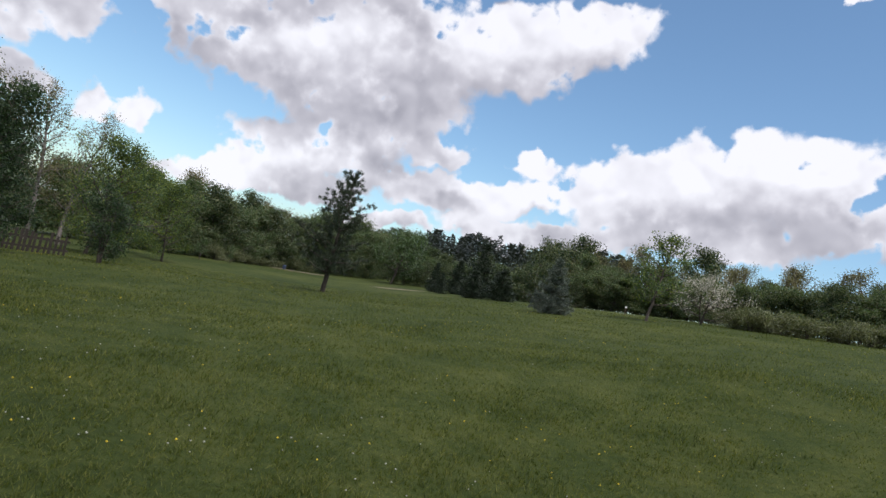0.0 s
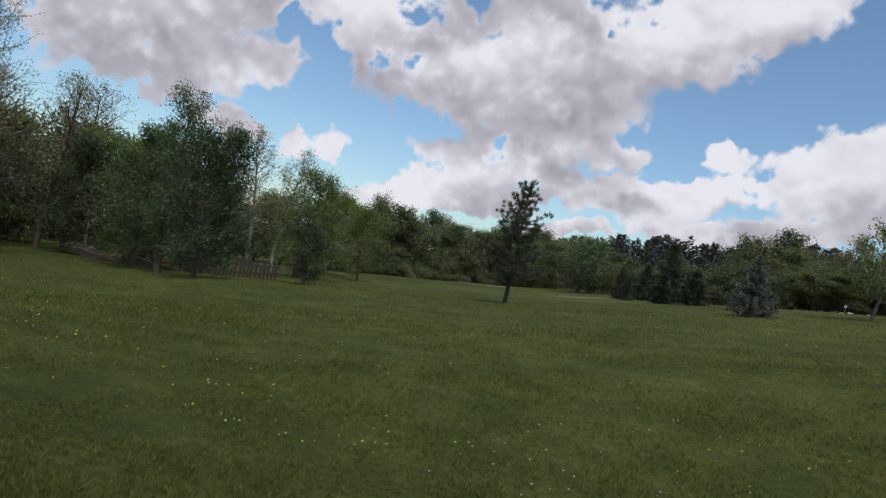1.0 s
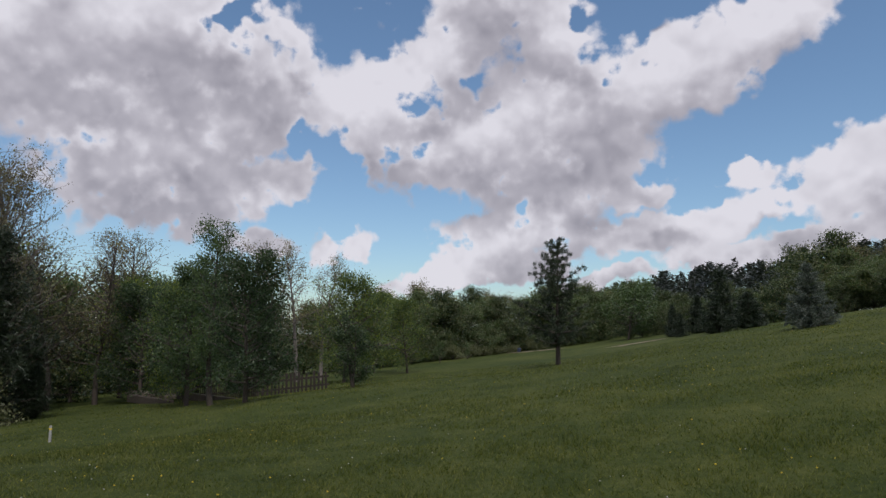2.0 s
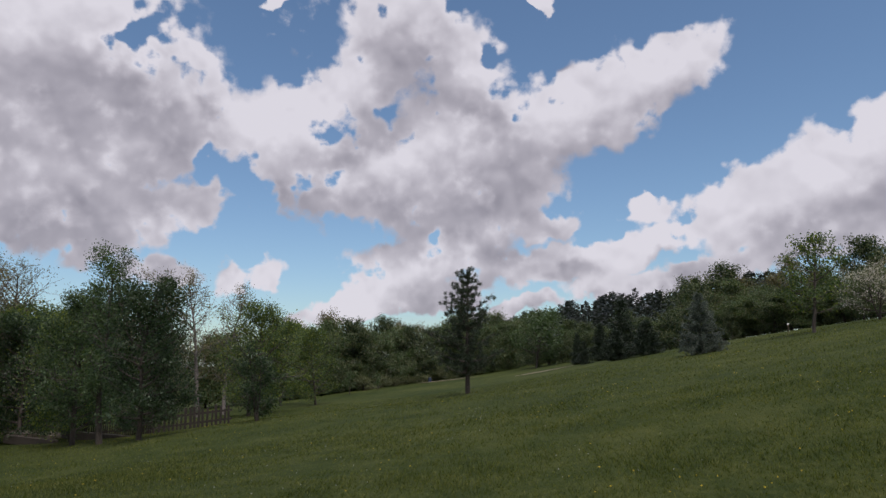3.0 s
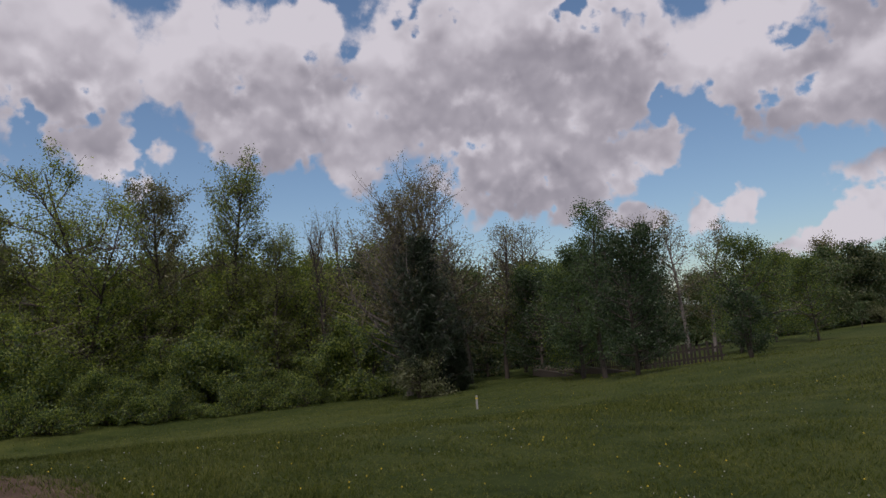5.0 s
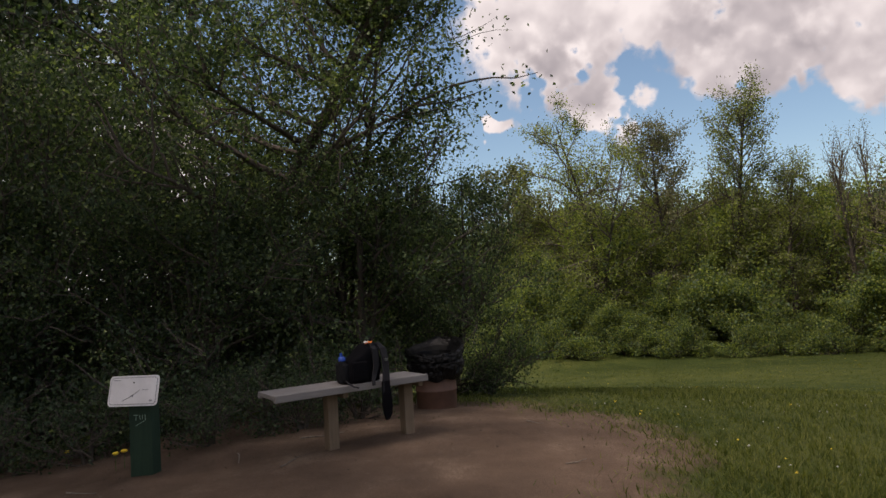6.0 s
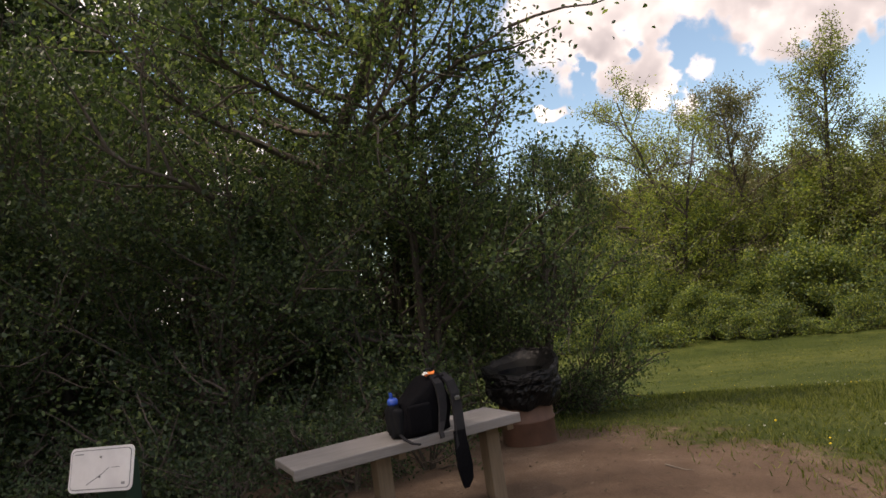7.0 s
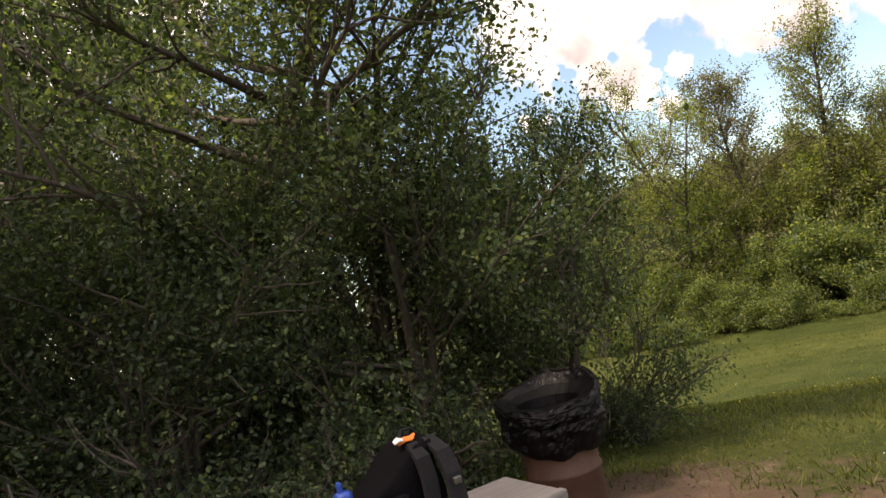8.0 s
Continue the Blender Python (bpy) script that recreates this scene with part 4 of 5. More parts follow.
M_TAN = plain("tan_earth", (0.20, 0.16, 0.115), (0.32, 0.26, 0.20), 6.0, 0.95, 0.4, big=0.7)
M_FADED = plain("faded_white_paint", (0.26, 0.26, 0.25), (0.42, 0.42, 0.40), 25.0, 0.7, 0.1)
M_YELLOW = plain("yellow_petal", (0.60, 0.42, 0.02), (0.80, 0.60, 0.04), 40.0, 0.7, 0.1)
M_SEED = plain("white_seed_head", (0.28, 0.29, 0.25), (0.45, 0.46, 0.42), 40.0, 0.9, 0.1)
M_LITTER = leaf_material("dead_leaf", (0.035, 0.025, 0.017), (0.075, 0.053, 0.036), (0.15, 0.115, 0.085), 0.1, 0.9)
M_STICK = bark_material("dry_stick", (0.08, 0.065, 0.055), (0.22, 0.19, 0.16))


def block(sx, sy, sz, at=(0, 0, 0), bevel=0.006, seg=2, turn=None):
    """A bevelled block as a bmesh, centred on at."""
    bm = bmesh.new()
    bmesh.ops.create_cube(bm, size=1.0, matrix=Matrix.Diagonal((sx, sy, sz, 1)))
    if bevel:
        bmesh.ops.bevel(bm, geom=bm.edges[:], offset=bevel, segments=seg, affect="EDGES", profile=0.5)
    m = Matrix.Translation(at) @ (turn or Matrix())
    bmesh.ops.transform(bm, matrix=m, verts=bm.verts[:])
    return bm


def lathe(rings, sides=40, wob=None):
    """A turned shape from (radius, height) rings; wob(angle, ring) -> (factor, lift) makes it uneven."""
    bm = bmesh.new()
    rows = []
    for i, (r, z) in enumerate(rings):
        row = []
        for k in range(sides):
            a = k * 2 * math.pi / sides
            f, dz = wob(a, i) if wob else (1.0, 0.0)
            row.append(bm.verts.new((math.cos(a) * r * f, math.sin(a) * r * f, z + dz)))
        rows.append(row)
    for p, q in zip(rows, rows[1:]):
        for k in range(sides):
            bm.faces.new((p[k], p[(k + 1) % sides], q[(k + 1) % sides], q[k]))
    return bm, rows


def strip(points, widths, thick, side):
    """A flat strap along points, with its width along side."""
    bm = bmesh.new()
    pts = [Vector(p) for p in points]
    sd = Vector(side).normalized()
    rows = []
    for i, p in enumerate(pts):
        d = (pts[min(i + 1, len(pts) - 1)] - pts[max(i - 1, 0)]).normalized()
        nrm = d.cross(sd).normalized()
        w = widths[i] if isinstance(widths, (list, tuple)) else widths
        rows.append([bm.verts.new(p + sd * w * a + nrm * thick * b) for a, b in ((-0.5, -0.5), (0.5, -0.5), (0.5, 0.5), (-0.5, 0.5))])
    for p, q in zip(rows, rows[1:]):
        for k in range(4):
            bm.faces.new((p[k], p[(k + 1) % 4], q[(k + 1) % 4], q[k]))
    bm.faces.new(rows[0][::-1])
    bm.faces.new(rows[-1])
    bmesh.ops.recalc_face_normals(bm, faces=bm.faces[:])
    return bm


BENCH_TURN = 120.6      # the bench's long side, degrees from +x
BENCH_AT = (-4.326, -0.494)
BENCH_TOP = 0.804


def make_bench():
    gz = 0.33
    ob = thing("bench", Matrix.Translation((*BENCH_AT, gz)) @ Matrix.Rotation(radians(BENCH_TURN), 4, "Z"), "weathered grey plank bench on two square wooden posts", "bench")
    top = BENCH_TOP - gz
    # local x runs along the plank, y to its back
    part("seat", block(1.18, 0.285, 0.032, (0, 0, top - 0.020), 0.005), M_PLANK, ob, "pale grey worn plank")
    part("edge_strip", block(1.185, 0.034, 0.050, (0, -0.158, top - 0.026), 0.006), M_PLANK, ob, "lighter strip along the front edge")
    part("edge_strip", block(1.185, 0.030, 0.046, (0, 0.158, top - 0.027), 0.006), M_PLANK, ob)
    for x in (-0.13, 0.49):
        part("leg", block(0.080, 0.086, top + 0.16, (x, 0.0, (top - 0.036 - 0.16) / 2), 0.007), M_POST, ob, "square tan post with soiled foot")
        part("cleat", block(0.040, 0.235, 0.055, (x + 0.068, 0.0, top - 0.064), 0.004), M_POST, ob)
    return ob


make_bench()


def make_sign():
    x, y = -4.15, -1.915
    g = float(lie(x, y))
    ob = thing("tee_sign", Matrix.Translation((x, y, g)) @ Matrix.Rotation(radians(76), 4, "Z"), "white course sign plate on a dark green wooden post", "sign")
    z = 0.868 - g
    part("post", block(0.175, 0.095, z + 0.22, (0.02, 0.075, (z - 0.22) / 2 + 0.02), 0.008), M_GREEN, ob, "dark green painted post")
    tilt = Matrix.Rotation(radians(-14), 4, "X")
    base = Matrix.Translation((0, -0.005, z))

    def plate(w, h, r, t, off):
        bm = bmesh.new()
        ring = []
        for cx, cz, a0 in ((w / 2 - r, h / 2 - r, 0), (-w / 2 + r, h / 2 - r, 90), (-w / 2 + r, -h / 2 + r, 180), (w / 2 - r, -h / 2 + r, 270)):
            for k in range(6):
                a = radians(a0 + k * 18)
                ring.append(bm.verts.new((cx + r * math.cos(a), off, cz + r * math.sin(a))))
        f = bm.faces.new(ring)
        ret = bmesh.ops.extrude_face_region(bm, geom=[f])
        bmesh.ops.translate(bm, vec=(0, t, 0), verts=[v for v in ret["geom"] if isinstance(v, bmesh.types.BMVert)])
        bmesh.ops.recalc_face_normals(bm, faces=bm.faces[:])
        bmesh.ops.transform(bm, matrix=base @ tilt, verts=bm.verts[:])
        return bm

    panel = part("plate", plate(0.375, 0.205, 0.028, 0.006, 0.0), M_PLATE, ob, "white enamel plate with rounded corners")
    part("border_line", plate(0.352, 0.182, 0.022, 0.002, -0.002), M_LINE, panel, "thin grey border")
    part("field", plate(0.344, 0.174, 0.020, 0.002, -0.004), M_PLATE, panel)
    for dz in (0.055, -0.035):
        bm = bmesh.new()
        bmesh.ops.create_uvsphere(bm, u_segments=10, v_segments=6, radius=0.0055, matrix=base @ tilt @ Matrix.Translation((0.0, -0.005, dz)))
        part("screw", bm, M_STEEL, panel, "small steel screw")
    # the printed hole plan is worn beyond reading: faint bars
    for cx, cz, w, h, a in ((-0.03, -0.045, 0.10, 0.004, 28), (0.03, -0.01, 0.05, 0.003, 35), (0.09, 0.005, 0.05, 0.003, 0), (-0.13, 0.072, 0.05, 0.005, 0), (0.14, -0.068, 0.02, 0.012, 0)):
        part("faded_print", block(w, 0.0015, h, (0, 0, 0), 0, turn=base @ tilt @ Matrix.Translation((cx, -0.0048, cz)) @ Matrix.Rotation(radians(-a), 4, "Y")), M_LINE, panel, "faded grey print")
    for cx, cz, w, h, a in ((-0.03, -0.17, 0.035, 0.004, 0), (-0.03, -0.19, 0.004, 0.035, 0), (0.0, -0.185, 0.004, 0.03, 12), (0.02, -0.185, 0.004, 0.03, -12), (0.04, -0.185, 0.004, 0.04, 0), (0.0, -0.225, 0.075, 0.004, 25)):
        part("scratch_mark", block(w, 0.002, h, (0, 0, 0), 0, turn=Matrix.Translation((0.02 + cx, 0.0263, z + cz)) @ Matrix.Rotation(radians(-a), 4, "Y")), M_PALE_LINE, ob, "pale scratched stroke")
    return ob


make_sign()


def make_drum():
    x, y = -5.98, 0.22
    g = float(lie(x, y)) - 0.03
    ob = thing("trash_drum", Matrix.Translation((x, y, g)), "rusty brown steel drum used as a trash can", "trash can")
    r = 0.197
    rings = [(0.0, 0.0), (r * 0.98, 0.0), (r, 0.012), (r, 0.19), (r + 0.008, 0.20), (r + 0.008, 0.212), (r, 0.222), (r, 0.39), (r + 0.008, 0.40), (r + 0.008, 0.412), (r, 0.422), (r, 0.525), (r + 0.007, 0.53), (r + 0.007, 0.545), (r - 0.012, 0.545), (r - 0.012, 0.05), (0.0, 0.05)]
    bm, _ = lathe(rings, 48)
    part("drum", bm, M_DRUM, ob, smooth=True)
    rg = random.Random(5)
    ph = [rg.uniform(0, 6.28) for _ in range(8)]
    bag = thing("trash_bag", Matrix.Translation((x, y, g)), "black plastic bag folded over the drum's rim", "trash bag")

    rings = [(r + 0.022, 0.345), (r + 0.046, 0.362), (r + 0.062, 0.415), (r + 0.070, 0.470), (r + 0.060, 0.500), (r + 0.070, 0.545), (r + 0.074, 0.605), (r + 0.066, 0.612), (r + 0.034, 0.585), (r - 0.026, 0.562), (r - 0.05, 0.30), (r - 0.09, 0.12), (0.01, 0.10)]
    loose = (0.3, 0.8, 1.0, 1.0, 0.8, 0.8, 0.6, 0.5, 0.1, 0.3, 0.6, 0.6, 0.2)
    fine, sides = 4, 110
    dense = [tuple(p + (q - p) * k / fine for p, q in zip(rings[i], rings[i + 1])) for i in range(8) for k in range(fine)] + rings[8:]

    def wob(a, n):
        x = n / fine if n < 8 * fine else 8 + n - 8 * fine
        i = min(int(x), 11)
        w = loose[i] + (loose[i + 1] - loose[i]) * (x - i)
        p = Vector((math.cos(a), math.sin(a), 0.0))
        crease = 0.0
        for s, amp in ((2.2, 0.12), (5.0, 0.11), (10.0, 0.09)):
            crease += amp * (0.32 - abs(noise.noise(p * s + Vector((0, 0, x * s * 0.16 + s)))))
        f = 1 + w * (crease + 0.03 * math.sin(3 * a + ph[0]))
        d = (a + math.pi / 2 + 0.25 + math.pi) % (2 * math.pi) - math.pi
        if 3 <= x <= 6:
            f += 0.06 * math.exp(-(d / 0.28) ** 2)
        low_edge = max(0.0, 1.5 - x) / 1.5
        high = max(0.0, 1 - abs(x - 6) / 3)
        lift = low_edge * (0.016 * math.sin(3 * a + ph[3]) + 0.008 * math.sin(8 * a + ph[4]) - 0.05 * max(0.0, math.cos(a - 0.7)))
        lift += high * (0.085 * max(0.0, math.cos(a - 2.6)) ** 1.5 + 0.008 * math.sin(7 * a + ph[5]) + 0.004 * math.sin(15 * a + ph[6]) - 0.075 * max(0.0, math.cos(a - 0.0)))
        return f, lift

    bm, _ = lathe(dense, sides, wob)
    part("liner", bm, M_BAG, bag, "wrinkled black film")
    loop = []
    for k in range(sides + 1):
        a = k * 2 * math.pi / sides
        f, up = wob(a, 6 * fine)
        q = dense[6 * fine]
        loop.append((math.cos(a) * (q[0] * f + 0.003), math.sin(a) * (q[0] * f + 0.003), q[1] + up))
    v, f = tubes([(np.array(loop), np.full(len(loop), 0.0045))], 6)
    part_mesh("hem", mesh_of("hem", v, f, M_BAG, True), bag, "rolled hem of the bag's mouth")


make_drum()


def make_backpack():
    c, s = math.cos(radians(BENCH_TURN)), math.sin(radians(BENCH_TURN))
    m = Matrix.Translation((BENCH_AT[0] + c * 0.075 + s * 0.05, BENCH_AT[1] + s * 0.075 - c * 0.05, BENCH_TOP)) @ Matrix.Rotation(radians(BENCH_TURN), 4, "Z") @ Matrix.Diagonal((0.84, 0.92, 0.93, 1))
    ob = thing("backpack", m, "black backpack with hanging straps on the bench", "backpack")
    # local x along the bench, y to the back, z up
    bm = bmesh.new()
    bmesh.ops.create_cube(bm, size=1.0)
    bmesh.ops.subdivide_edges(bm, edges=bm.edges[:], cuts=9, use_grid_fill=True)
    for v in bm.verts:
        p = v.co.copy()
        n = p.normalized() * 0.5
        q = p.lerp(n, 0.30)
        top = max(0.0, q.z + 0.1)
        x = q.x * 0.34 * (1 - 0.30 * top) + 0.05 * top
        y = q.y * 0.25 * (1 - 0.15 * top)
        z = (q.z + 0.41) / 0.87 * 0.27
        z *= 0.60 + 0.42 * float(step(-0.13, 0.10, x))
        w = noise.noise(Vector((x * 14, y * 14, z * 14))) * 0.016
        sag = -0.012 * math.sin(z * 30) * (0.5 - q.x)
        v.co = (x + n.x * w * 2 - sag, y + n.y * w * 2, max(0.002, z + n.z * w * 2 + 0.03 * q.x))
    body = part("bag_body", bm, M_CLOTH, ob, "soft black nylon body", smooth=True)
    bm = block(0.055, 0.17, 0.14, (-0.15, -0.01, 0.085), 0.02, 3)
    part("side_pocket", bm, M_MESHCLOTH, ob, "grey mesh side pocket", smooth=True)
    bm = block(0.15, 0.03, 0.15, (-0.05, -0.125, 0.09), 0.014, 3)
    part("front_pocket", bm, M_CLOTH, ob, "dark front pocket", smooth=True)
    part("shoulder_strap", strip([(0.085, -0.085, 0.285), (0.095, -0.125, 0.245), (0.10, -0.135, 0.18), (0.095, -0.14, 0.12), (0.075, -0.145, 0.055), (0.05, -0.165, 0.012), (0.045, -0.182, -0.02)], [0.04, 0.055, 0.056, 0.052, 0.042, 0.028, 0.024], 0.014, (1, 0.15, 0)), M_STRAP, ob, "padded dark shoulder strap", smooth=False)
    part("shoulder_strap", strip([(0.155, -0.07, 0.285), (0.172, -0.125, 0.245), (0.178, -0.150, 0.18), (0.175, -0.162, 0.10), (0.160, -0.184, 0.01), (0.150, -0.194, -0.07), (0.145, -0.194, -0.13)], [0.045, 0.058, 0.06, 0.06, 0.065, 0.075, 0.08], 0.016, (1, 0.1, 0)), M_STRAP, ob, "padded shoulder strap hanging over the bench edge")
    part("hip_belt", strip([(0.150, -0.190, 0.0), (0.148, -0.200, -0.09), (0.150, -0.202, -0.18), (0.155, -0.198, -0.25), (0.145, -0.196, -0.29)], [0.07, 0.085, 0.095, 0.075, 0.03], 0.012, (1, 0, 0)), M_CLOTH, ob, "black hip belt dangling below the seat")
    part("strap_end", strip([(-0.175, -0.11, 0.03), (-0.17, -0.155, 0.012), (-0.145, -0.186, -0.008), (-0.10, -0.190, -0.022)], [0.022, 0.024, 0.024, 0.02], 0.006, (0.4, 0.3, 0)), M_STRAP, ob, "loose webbing end")
    part("carry_loop", strip([(0.09, 0.02, 0.285), (0.11, 0.025, 0.312), (0.145, 0.025, 0.312), (0.17, 0.02, 0.28)], 0.02, 0.006, (0, 1, 0)), M_STRAP, ob, "short carry loop")
    bm = block(0.03, 0.012, 0.022, (0.178, -0.172, 0.16), 0.004)
    part("buckle", bm, M_STEEL, ob, "small strap buckle")
    tag = part("tag", strip([(0.055, -0.05, 0.288), (0.08, -0.06, 0.299), (0.105, -0.055, 0.296), (0.125, -0.045, 0.304)], [0.012, 0.03, 0.03, 0.008], 0.004, (0.1, 1, 0.3)), M_ORANGE, ob, "bright orange tag")
    part("tag_label", strip([(0.04, -0.055, 0.296), (0.055, -0.06, 0.304), (0.07, -0.066, 0.300)], [0.02, 0.028, 0.014], 0.004, (0.1, 1, 0.3)), M_WHITE, tag, "white end of the tag")
    # drinking bottle in the side pocket
    bt = thing("water_bottle", m @ Matrix.Translation((-0.155, -0.02, 0.005)), "water bottle with blue cap in a backpack pocket", "bottle")
    bm, _ = lathe([(0.0, 0.0), (0.032, 0.0), (0.034, 0.01), (0.034, 0.15), (0.028, 0.168), (0.0, 0.168)], 20)
    part("bottle_body", bm, M_MESHCLOTH, bt, smooth=True)
    bm, _ = lathe([(0.0, 0.166), (0.030, 0.166), (0.032, 0.175), (0.031, 0.193), (0.018, 0.202), (0.0, 0.202)], 20)
    cap = part("cap", bm, M_BLUE, bt, "blue screw cap", smooth=True)
    part("spout", block(0.014, 0.03, 0.036, (-0.006, 0.0, 0.212), 0.005), M_BLUE, cap, "blue fold-up spout")


make_backpack()

# ---------------------------------------------------------------- fence, marker post, far things
rngf = random.Random(12)


def make_fence():
    ob = thing("board_fence", Matrix(), "low weathered board fence with uneven tops under trees", "fence")
    line = [Vector((-19.7, 33.0)), Vector((-13.4, 29.1)), Vector((-10.4, 30.55))]
    boards = [block(w, 0.022, h, (0, 0, h / 2 - 0.08), 0.004, 1) for w, h in ((0.10, 0.90), (0.085, 0.78), (0.115, 1.02))]
    meshes = []
    for bm in boards:
        me = bpy.data.meshes.new("board")
        bm.to_mesh(me)
        bm.free()
        me.materials.append(M_FENCE)
        meshes.append(me)
    for a, b in zip(line, line[1:]):
        d = (b - a).normalized()
        ang = math.atan2(d.y, d.x)
        length = (b - a).length
        k = 0.0
        while k < length:
            p = a + d * k
            o = new("board", meshes[rngf.randrange(3)])
            o.parent = ob
            o.matrix_basis = Matrix.Translation((p.x, p.y, float(lie(p.x, p.y)))) @ Matrix.Rotation(ang, 4, "Z") @ Matrix.Rotation(radians(rngf.uniform(-3, 3)), 4, "Y")
            k += rngf.uniform(0.15, 0.24)
        for h in (0.22, 0.62):
            za, zb = float(lie(a.x, a.y)) + h, float(lie(b.x, b.y)) + h
            back = Vector((-d.y, d.x)) * 0.035
            pa, pb = Vector((a.x + back.x, a.y + back.y, za)), Vector((b.x + back.x, b.y + back.y, zb))
            part("rail", strip([pa, pb], 0.09, 0.04, (0, 0, 1)), M_FENCE, ob, "horizontal rail behind the boards")


make_fence()

ob = thing("marker_post", on_ground(-11.73, 15.03), "short white marker post in the grass", "post")
part("post", block(0.052, 0.052, 0.55, (0, 0, 0.14), 0.01), M_FADED, ob)
part("band", block(0.056, 0.056, 0.05, (0, 0, 0.33), 0.008), M_YELLOW, ob, "dull yellow band")

# dark timber edging and a pale slab beside the fence
ob = thing("timber_edging", on_ground(-21.0, 31.6, 150), "dark timber edging round a bed under the trees", "edging")
part("timber", block(5.2, 0.24, 0.42, (0, 0, 0.12), 0.02), M_BARK, ob)
ob = thing("timber_edging", on_ground(-16.6, 29.9, -28), "dark timber edging in front of a board fence", "edging")
part("timber", block(5.4, 0.22, 0.36, (0, 0, 0.10), 0.02), M_BARK, ob)
ob = thing("stone_slab", on_ground(-22.0, 33.4, 155), "pale flat slab beside the timber edging", "slab")
part("slab", block(4.6, 1.1, 0.16, (0, 0, 0.36), 0.03), M_TAN, ob)

# far tee: a bare patch and a blue bin
def patch(name, x, y, a, b, turn, label):
    rg = random.Random(int(x * 10))
    v, k = [(x, y, float(lie(x, y)) + 0.05)], 28
    for i in range(k):
        t = i * 2 * math.pi / k
        q = rg.uniform(0.82, 1.1)
        px, py = a * q * math.cos(t), b * q * math.sin(t)
        wx, wy = x + px * math.cos(turn) - py * math.sin(turn), y + px * math.sin(turn) + py * math.cos(turn)
        v.append((wx, wy, float(lie(wx, wy)) + 0.03))
    f = [(0, i + 1, (i + 1) % k + 1) for i in range(k)]
    tagged(new(name, mesh_of(name, v, [np.array(f)], M_TAN)), label, "ground", kind="structure")


patch("bare_patch", 6.0, 57.0, 2.6, 1.2, 0.1, "bare tan earth patch on the meadow")
patch("bare_strip", -4.0, 78.5, 3.6, 0.9, 0.0, "pale bare strip at the meadow's far edge")
ob = thing("blue_bin", on_ground(-6.0, 79.0, 0, 0.75), "small blue bin at the meadow's far edge", "bin")
bm, _ = lathe([(0.0, 0.0), (0.25, 0.0), (0.28, 0.6), (0.30, 0.61), (0.30, 0.65), (0.0, 0.68)], 20)
part("bin_body", bm, M_BIN, ob, smooth=True)
ob = thing("white_marker", on_ground(*bearing(-23.3, 42)), "small white marker at the wood's edge", "marker")
part("post", block(0.03, 0.03, 0.55, (0, 0, 0.25), 0.004), M_POST, ob)
part("panel", block(0.11, 0.02, 0.10, (0, 0, 0.5), 0.01), M_WHITE, ob, "white square panel")

# ---------------------------------------------------------------- grass, flowers, litter
def bare(x, y):
    """How worn the ground is: under 1 is bare earth."""
    c, s = math.cos(radians(-8)), math.sin(radians(-8))
    dx, dy = x + 4.2, y + 1.0
    return np.hypot((dx * c - dy * s) / 2.6, (dx * s + dy * c) / 2.75)


def patchy(x, y, cell, seed):
    """Soft random patches, -1 to 1, of about that size."""
    table = np.random.default_rng(seed).uniform(-1, 1, (256, 256))
    u, v = x / cell, y / cell
    i, j = np.floor(u).astype(int), np.floor(v).astype(int)
    fu, fv = u - i, v - j
    fu, fv = fu * fu * (3 - 2 * fu), fv * fv * (3 - 2 * fv)
    at = lambda p, q: table[p % 256, q % 256]
    return (at(i, j) * (1 - fu) + at(i + 1, j) * fu) * (1 - fv) + (at(i, j + 1) * (1 - fu) + at(i + 1, j + 1) * fu) * fv


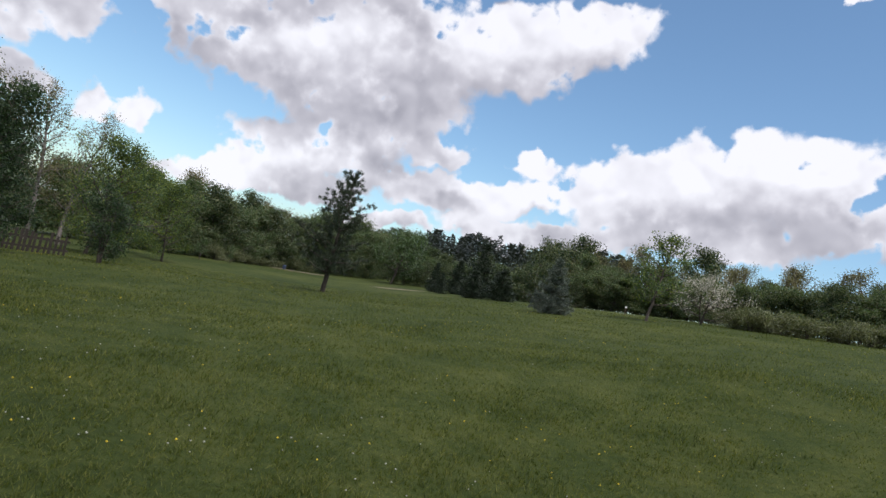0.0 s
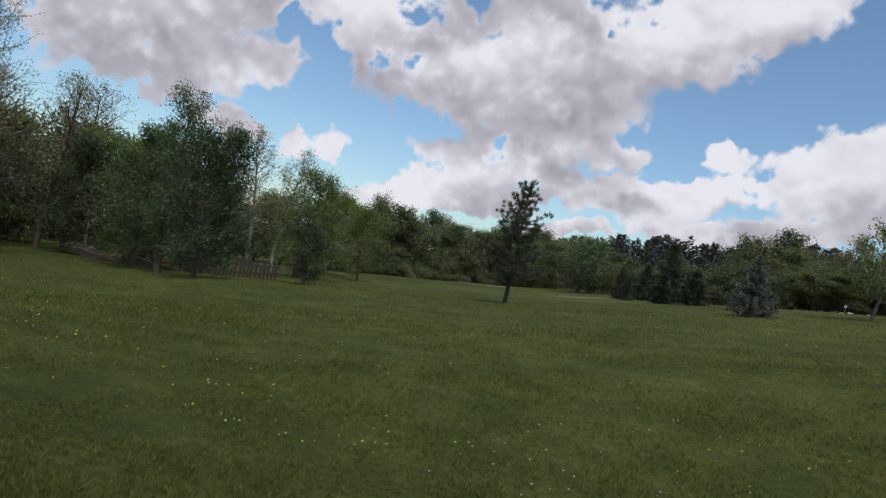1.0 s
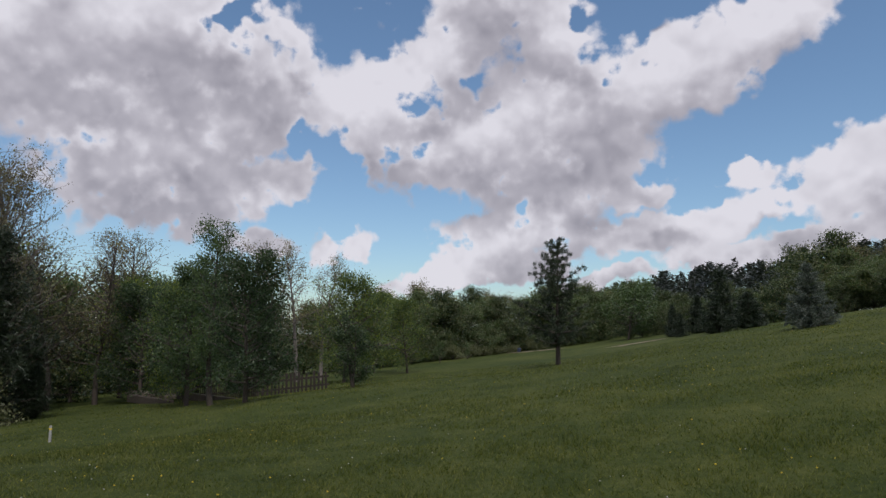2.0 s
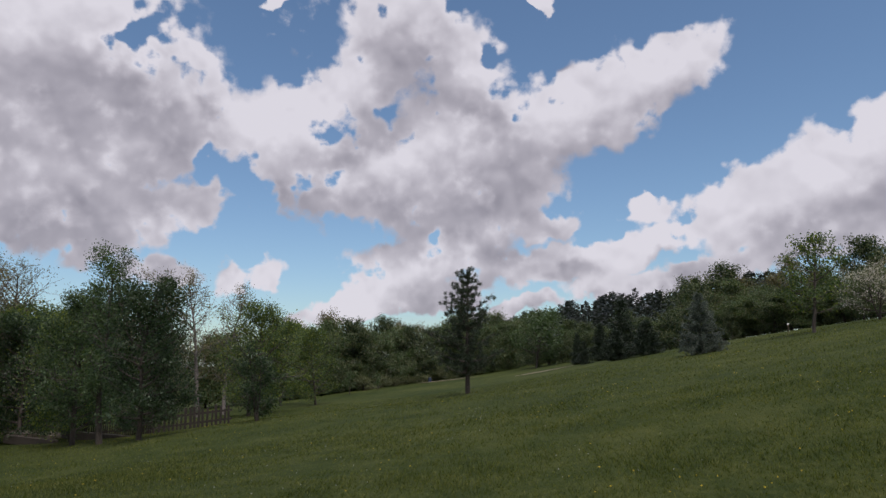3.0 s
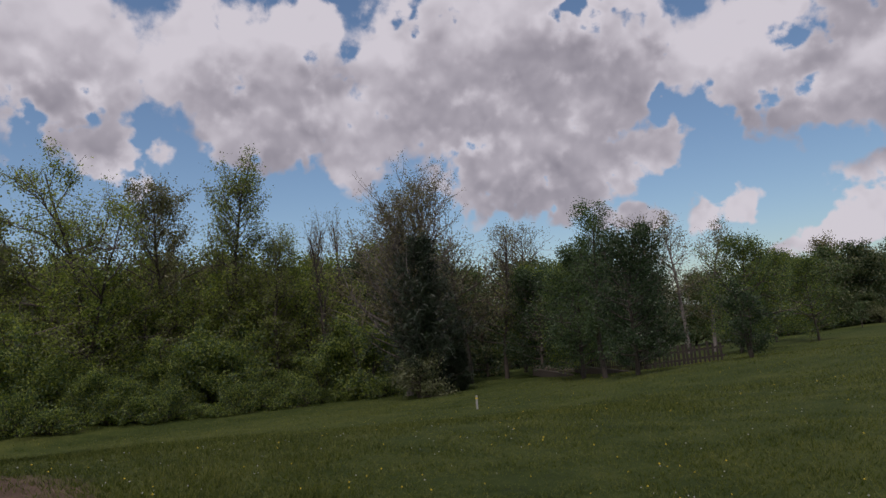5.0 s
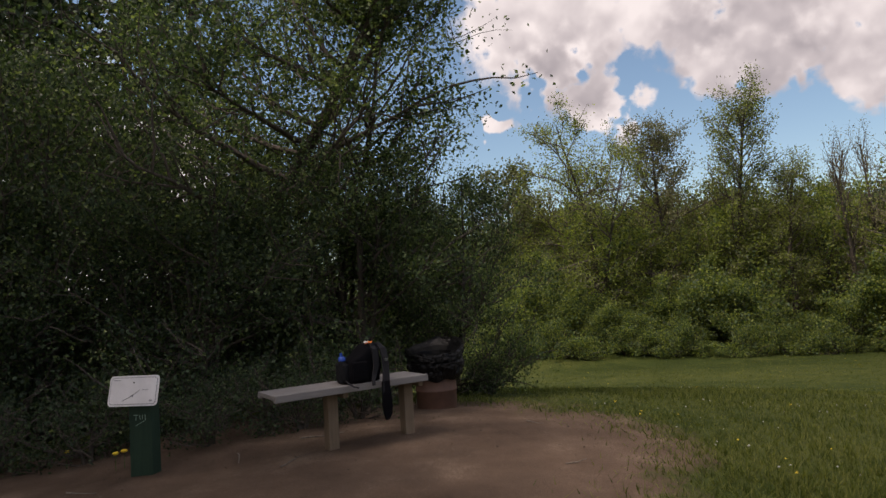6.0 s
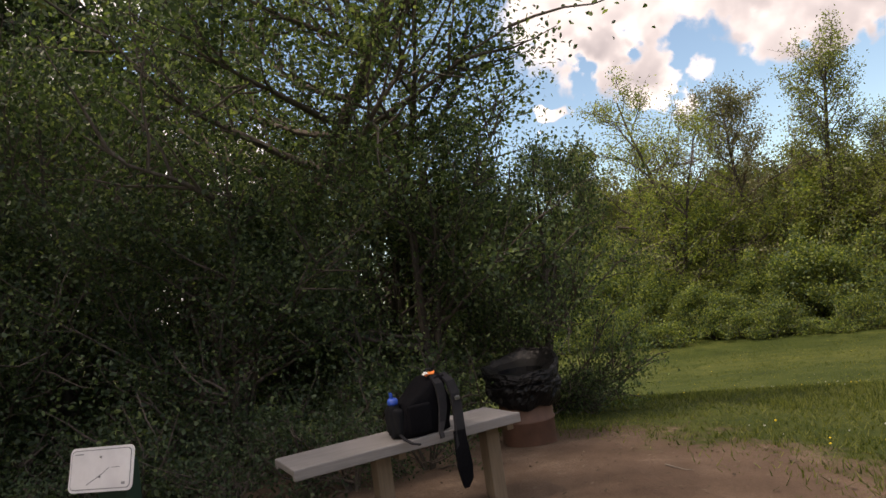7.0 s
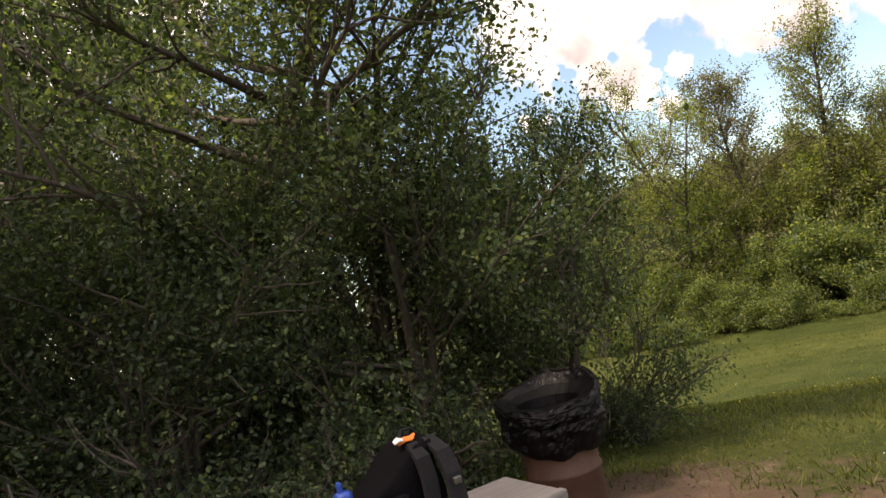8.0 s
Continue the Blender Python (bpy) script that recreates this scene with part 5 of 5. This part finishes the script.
def make_grass():
    r = np.random.default_rng(90)
    k = 520000
    d = 2.0 + 42 * r.uniform(0, 1, k) ** 1.7
    a = np.radians(r.uniform(-44, 116, k) + r.normal(size=k) * 7)
    # denser on the near slope
    m = 260000
    d = np.concatenate([d, 1.0 + 3.6 * r.uniform(0, 1, m) + 12 * r.uniform(0, 1, m) ** 1.4])
    a = np.concatenate([a, np.radians(r.uniform(-46, 100, m))])
    k += m
    # round the walk it stands on all sides
    m = 90000
    d = np.concatenate([d, 4.5 * np.sqrt(r.uniform(0, 1, m))])
    a = np.concatenate([a, r.uniform(0, 6.283, m)])
    k += m
    x, y = 0.8 - d * np.sin(a), 0.2 + d * np.cos(a)
    keep = bare(x, y) > 1.0 + r.normal(size=k) * 0.10
    x, y, d = x[keep], y[keep], d[keep]
    k = len(x)
    # tufts: pull the blades towards shared centres
    cell = 0.12
    cx, cy = np.round(x / cell).astype(int), np.round(y / cell).astype(int)
    stray = r.uniform(-0.5, 0.5, (2, 512, 512))
    jx, jy = (cx + stray[0, cx % 512, cy % 512]) * cell, (cy + stray[1, cx % 512, cy % 512]) * cell
    w = r.uniform(0, 0.55, k)
    x, y = x * (1 - w) + jx * w, y * (1 - w) + jy * w
    p = np.stack([x, y, lie(x, y) - 0.01], -1)
    lush = 0.5 * patchy(x, y, 0.35, 1) + 0.5 * patchy(x, y, 1.4, 2)
    tall = (0.016 + 0.056 * r.uniform(0, 1, k) ** 2) * np.clip(0.95 + 0.75 * lush, 0.35, 1.8)
    ang = r.uniform(0, 6.283, k)
    side = np.stack([np.cos(ang), np.sin(ang), np.zeros(k)], -1) * (0.0022 + 0.00042 * d)[:, None]
    bend = np.stack([r.normal(size=k), r.normal(size=k), np.zeros(k)], -1) * 0.03
    v = np.stack([p - side, p + side, p + bend + np.stack([np.zeros(k), np.zeros(k), tall], -1)], 1).reshape(-1, 3)
    ob = new("grass", mesh_of("grass", v, [np.arange(k * 3).reshape(k, 3)], M_GRASS))
    tagged(ob, "short green meadow grass in tufts", "grass", kind="stuff")


make_grass()


def make_heads(name, mat, seed, count, size, near, label, category):
    """Flower heads scattered over the meadow: small faceted balls among the blades."""
    r = np.random.default_rng(seed)
    d = near + 34 * r.uniform(0, 1, count) ** 1.3
    a = np.radians(r.uniform(-46, 112, count))
    x, y = 0.8 - d * np.sin(a), 0.2 + d * np.cos(a)
    # they grow in drifts
    drift = np.array([noise.noise(Vector((p * 0.35, q * 0.35, seed))) for p, q in zip(x, y)])
    keep = (bare(x, y) > 1.05) & (drift > r.uniform(-0.25, 0.35, count))
    x, y = x[keep], y[keep]
    k = len(x)
    s = size * r.uniform(0.6, 1.2, k)
    z = lie(x, y) + r.uniform(0.03, 0.055, k)
    c = np.stack([x, y, z], -1)
    off = np.array([(1, 0, 0), (0, 1, 0), (-1, 0, 0), (0, -1, 0), (0, 0, 0.8), (0, 0, -0.8)], float)
    v = (c[:, None] + off[None] * s[:, None, None]).reshape(-1, 3)
    tri = np.array([(0, 1, 4), (1, 2, 4), (2, 3, 4), (3, 0, 4), (1, 0, 5), (2, 1, 5), (3, 2, 5), (0, 3, 5)])
    f = (tri[None] + np.arange(k)[:, None, None] * 6).reshape(-1, 3)
    ob = new(name, mesh_of(name, v, [f], mat))
    tagged(ob, label, category, kind="stuff")


make_heads("seed_heads", M_SEED, 91, 2600, 0.0092, 4.5, "white dandelion seed heads in the meadow", "flowers")
make_heads("dandelions", M_YELLOW, 92, 1800, 0.0105, 4.5, "yellow dandelion flowers in the meadow", "flowers")


def make_litter():
    """Dead leaves under the thicket and on the worn earth."""
    r = np.random.default_rng(93)
    k = 2600
    x, y = r.uniform(-6.6, -2.6, k), r.uniform(-5.0, 1.6, k)
    keep = r.uniform(0, 1, k) < np.clip((-x - 3.2) / 2.4, 0.04, 1) ** 1.4
    x, y = x[keep], y[keep]
    at = np.stack([x, y, lie(x, y) + 0.012], -1)
    v, f = leaves(r, at, 0.032, 2.0, True)
    v = v.reshape(-1, 6, 3)
    v[:, :, 2] = (v[:, :, 2] - at[:, None, 2]) * 0.35 + at[:, None, 2]
    tagged(new("leaf_litter", mesh_of("leaf_litter", v.reshape(-1, 3), f, M_LITTER)), "dry brown leaf litter on bare earth", "leaf litter", kind="stuff")


make_litter()


def make_stick(x, y, turn, length, rise, r0):
    rg = np.random.default_rng(int(abs(x * 100 + y * 10)))
    pts = wander(rg, (0, 0, r0), (1, 0, rise), length, 6, 0.12)
    if rise <= 0.02:
        pts[:, 2] = r0 + np.abs(pts[:, 2] - r0) * 0.3
    v, f = tubes([(pts, np.linspace(r0, r0 * 0.4, len(pts)))], 6)
    ob = thing("stick", Matrix.Translation((x, y, float(lie(x, y)))) @ Matrix.Rotation(radians(turn), 4, "Z"), "dry grey stick lying under the thicket", "stick", "sticks")
    part_mesh("branch", mesh_of("branch", v, f, M_STICK, True), ob)


for args in ((-5.1, -1.75, 80, 0.42, 0.9, 0.012), (-4.4, -1.3, 30, 0.3, 0.0, 0.007), (-4.7, -0.9, 100, 0.35, 0.0, 0.006), (-4.0, -2.3, 60, 0.28, 0.0, 0.006), (-3.9, -0.9, 150, 0.22, 0.0, 0.005), (-4.9, 0.9, 20, 0.2, 0.0, 0.005), (-3.6, 0.9, 110, 0.16, 0.0, 0.004), (-5.0, -2.6, 10, 0.5, 0.3, 0.009)):
    make_stick(*args)

for x, y in ((-4.45, -2.18), (-4.5, -2.14), (-4.9, -2.75)):
    ob = thing("dandelion", on_ground(x, y), "yellow dandelion beside the sign post", "flower", "dandelions by the sign")
    v, f = tubes([(np.array([(0, 0, 0), (0.004, 0, 0.06), (0.0, 0.006, 0.12)]), np.array([0.003, 0.0025, 0.002]))], 5)
    part_mesh("stem", mesh_of("stem", v, f, M_LEAF_MID, True), ob)
    bm, _ = lathe([(0.0, 0.112), (0.014, 0.116), (0.021, 0.128), (0.012, 0.136), (0.0, 0.137)], 14, lambda a, i: (1 + 0.15 * math.cos(7 * a), 0))
    part("flower_head", bm, M_YELLOW, ob, "yellow flower head")
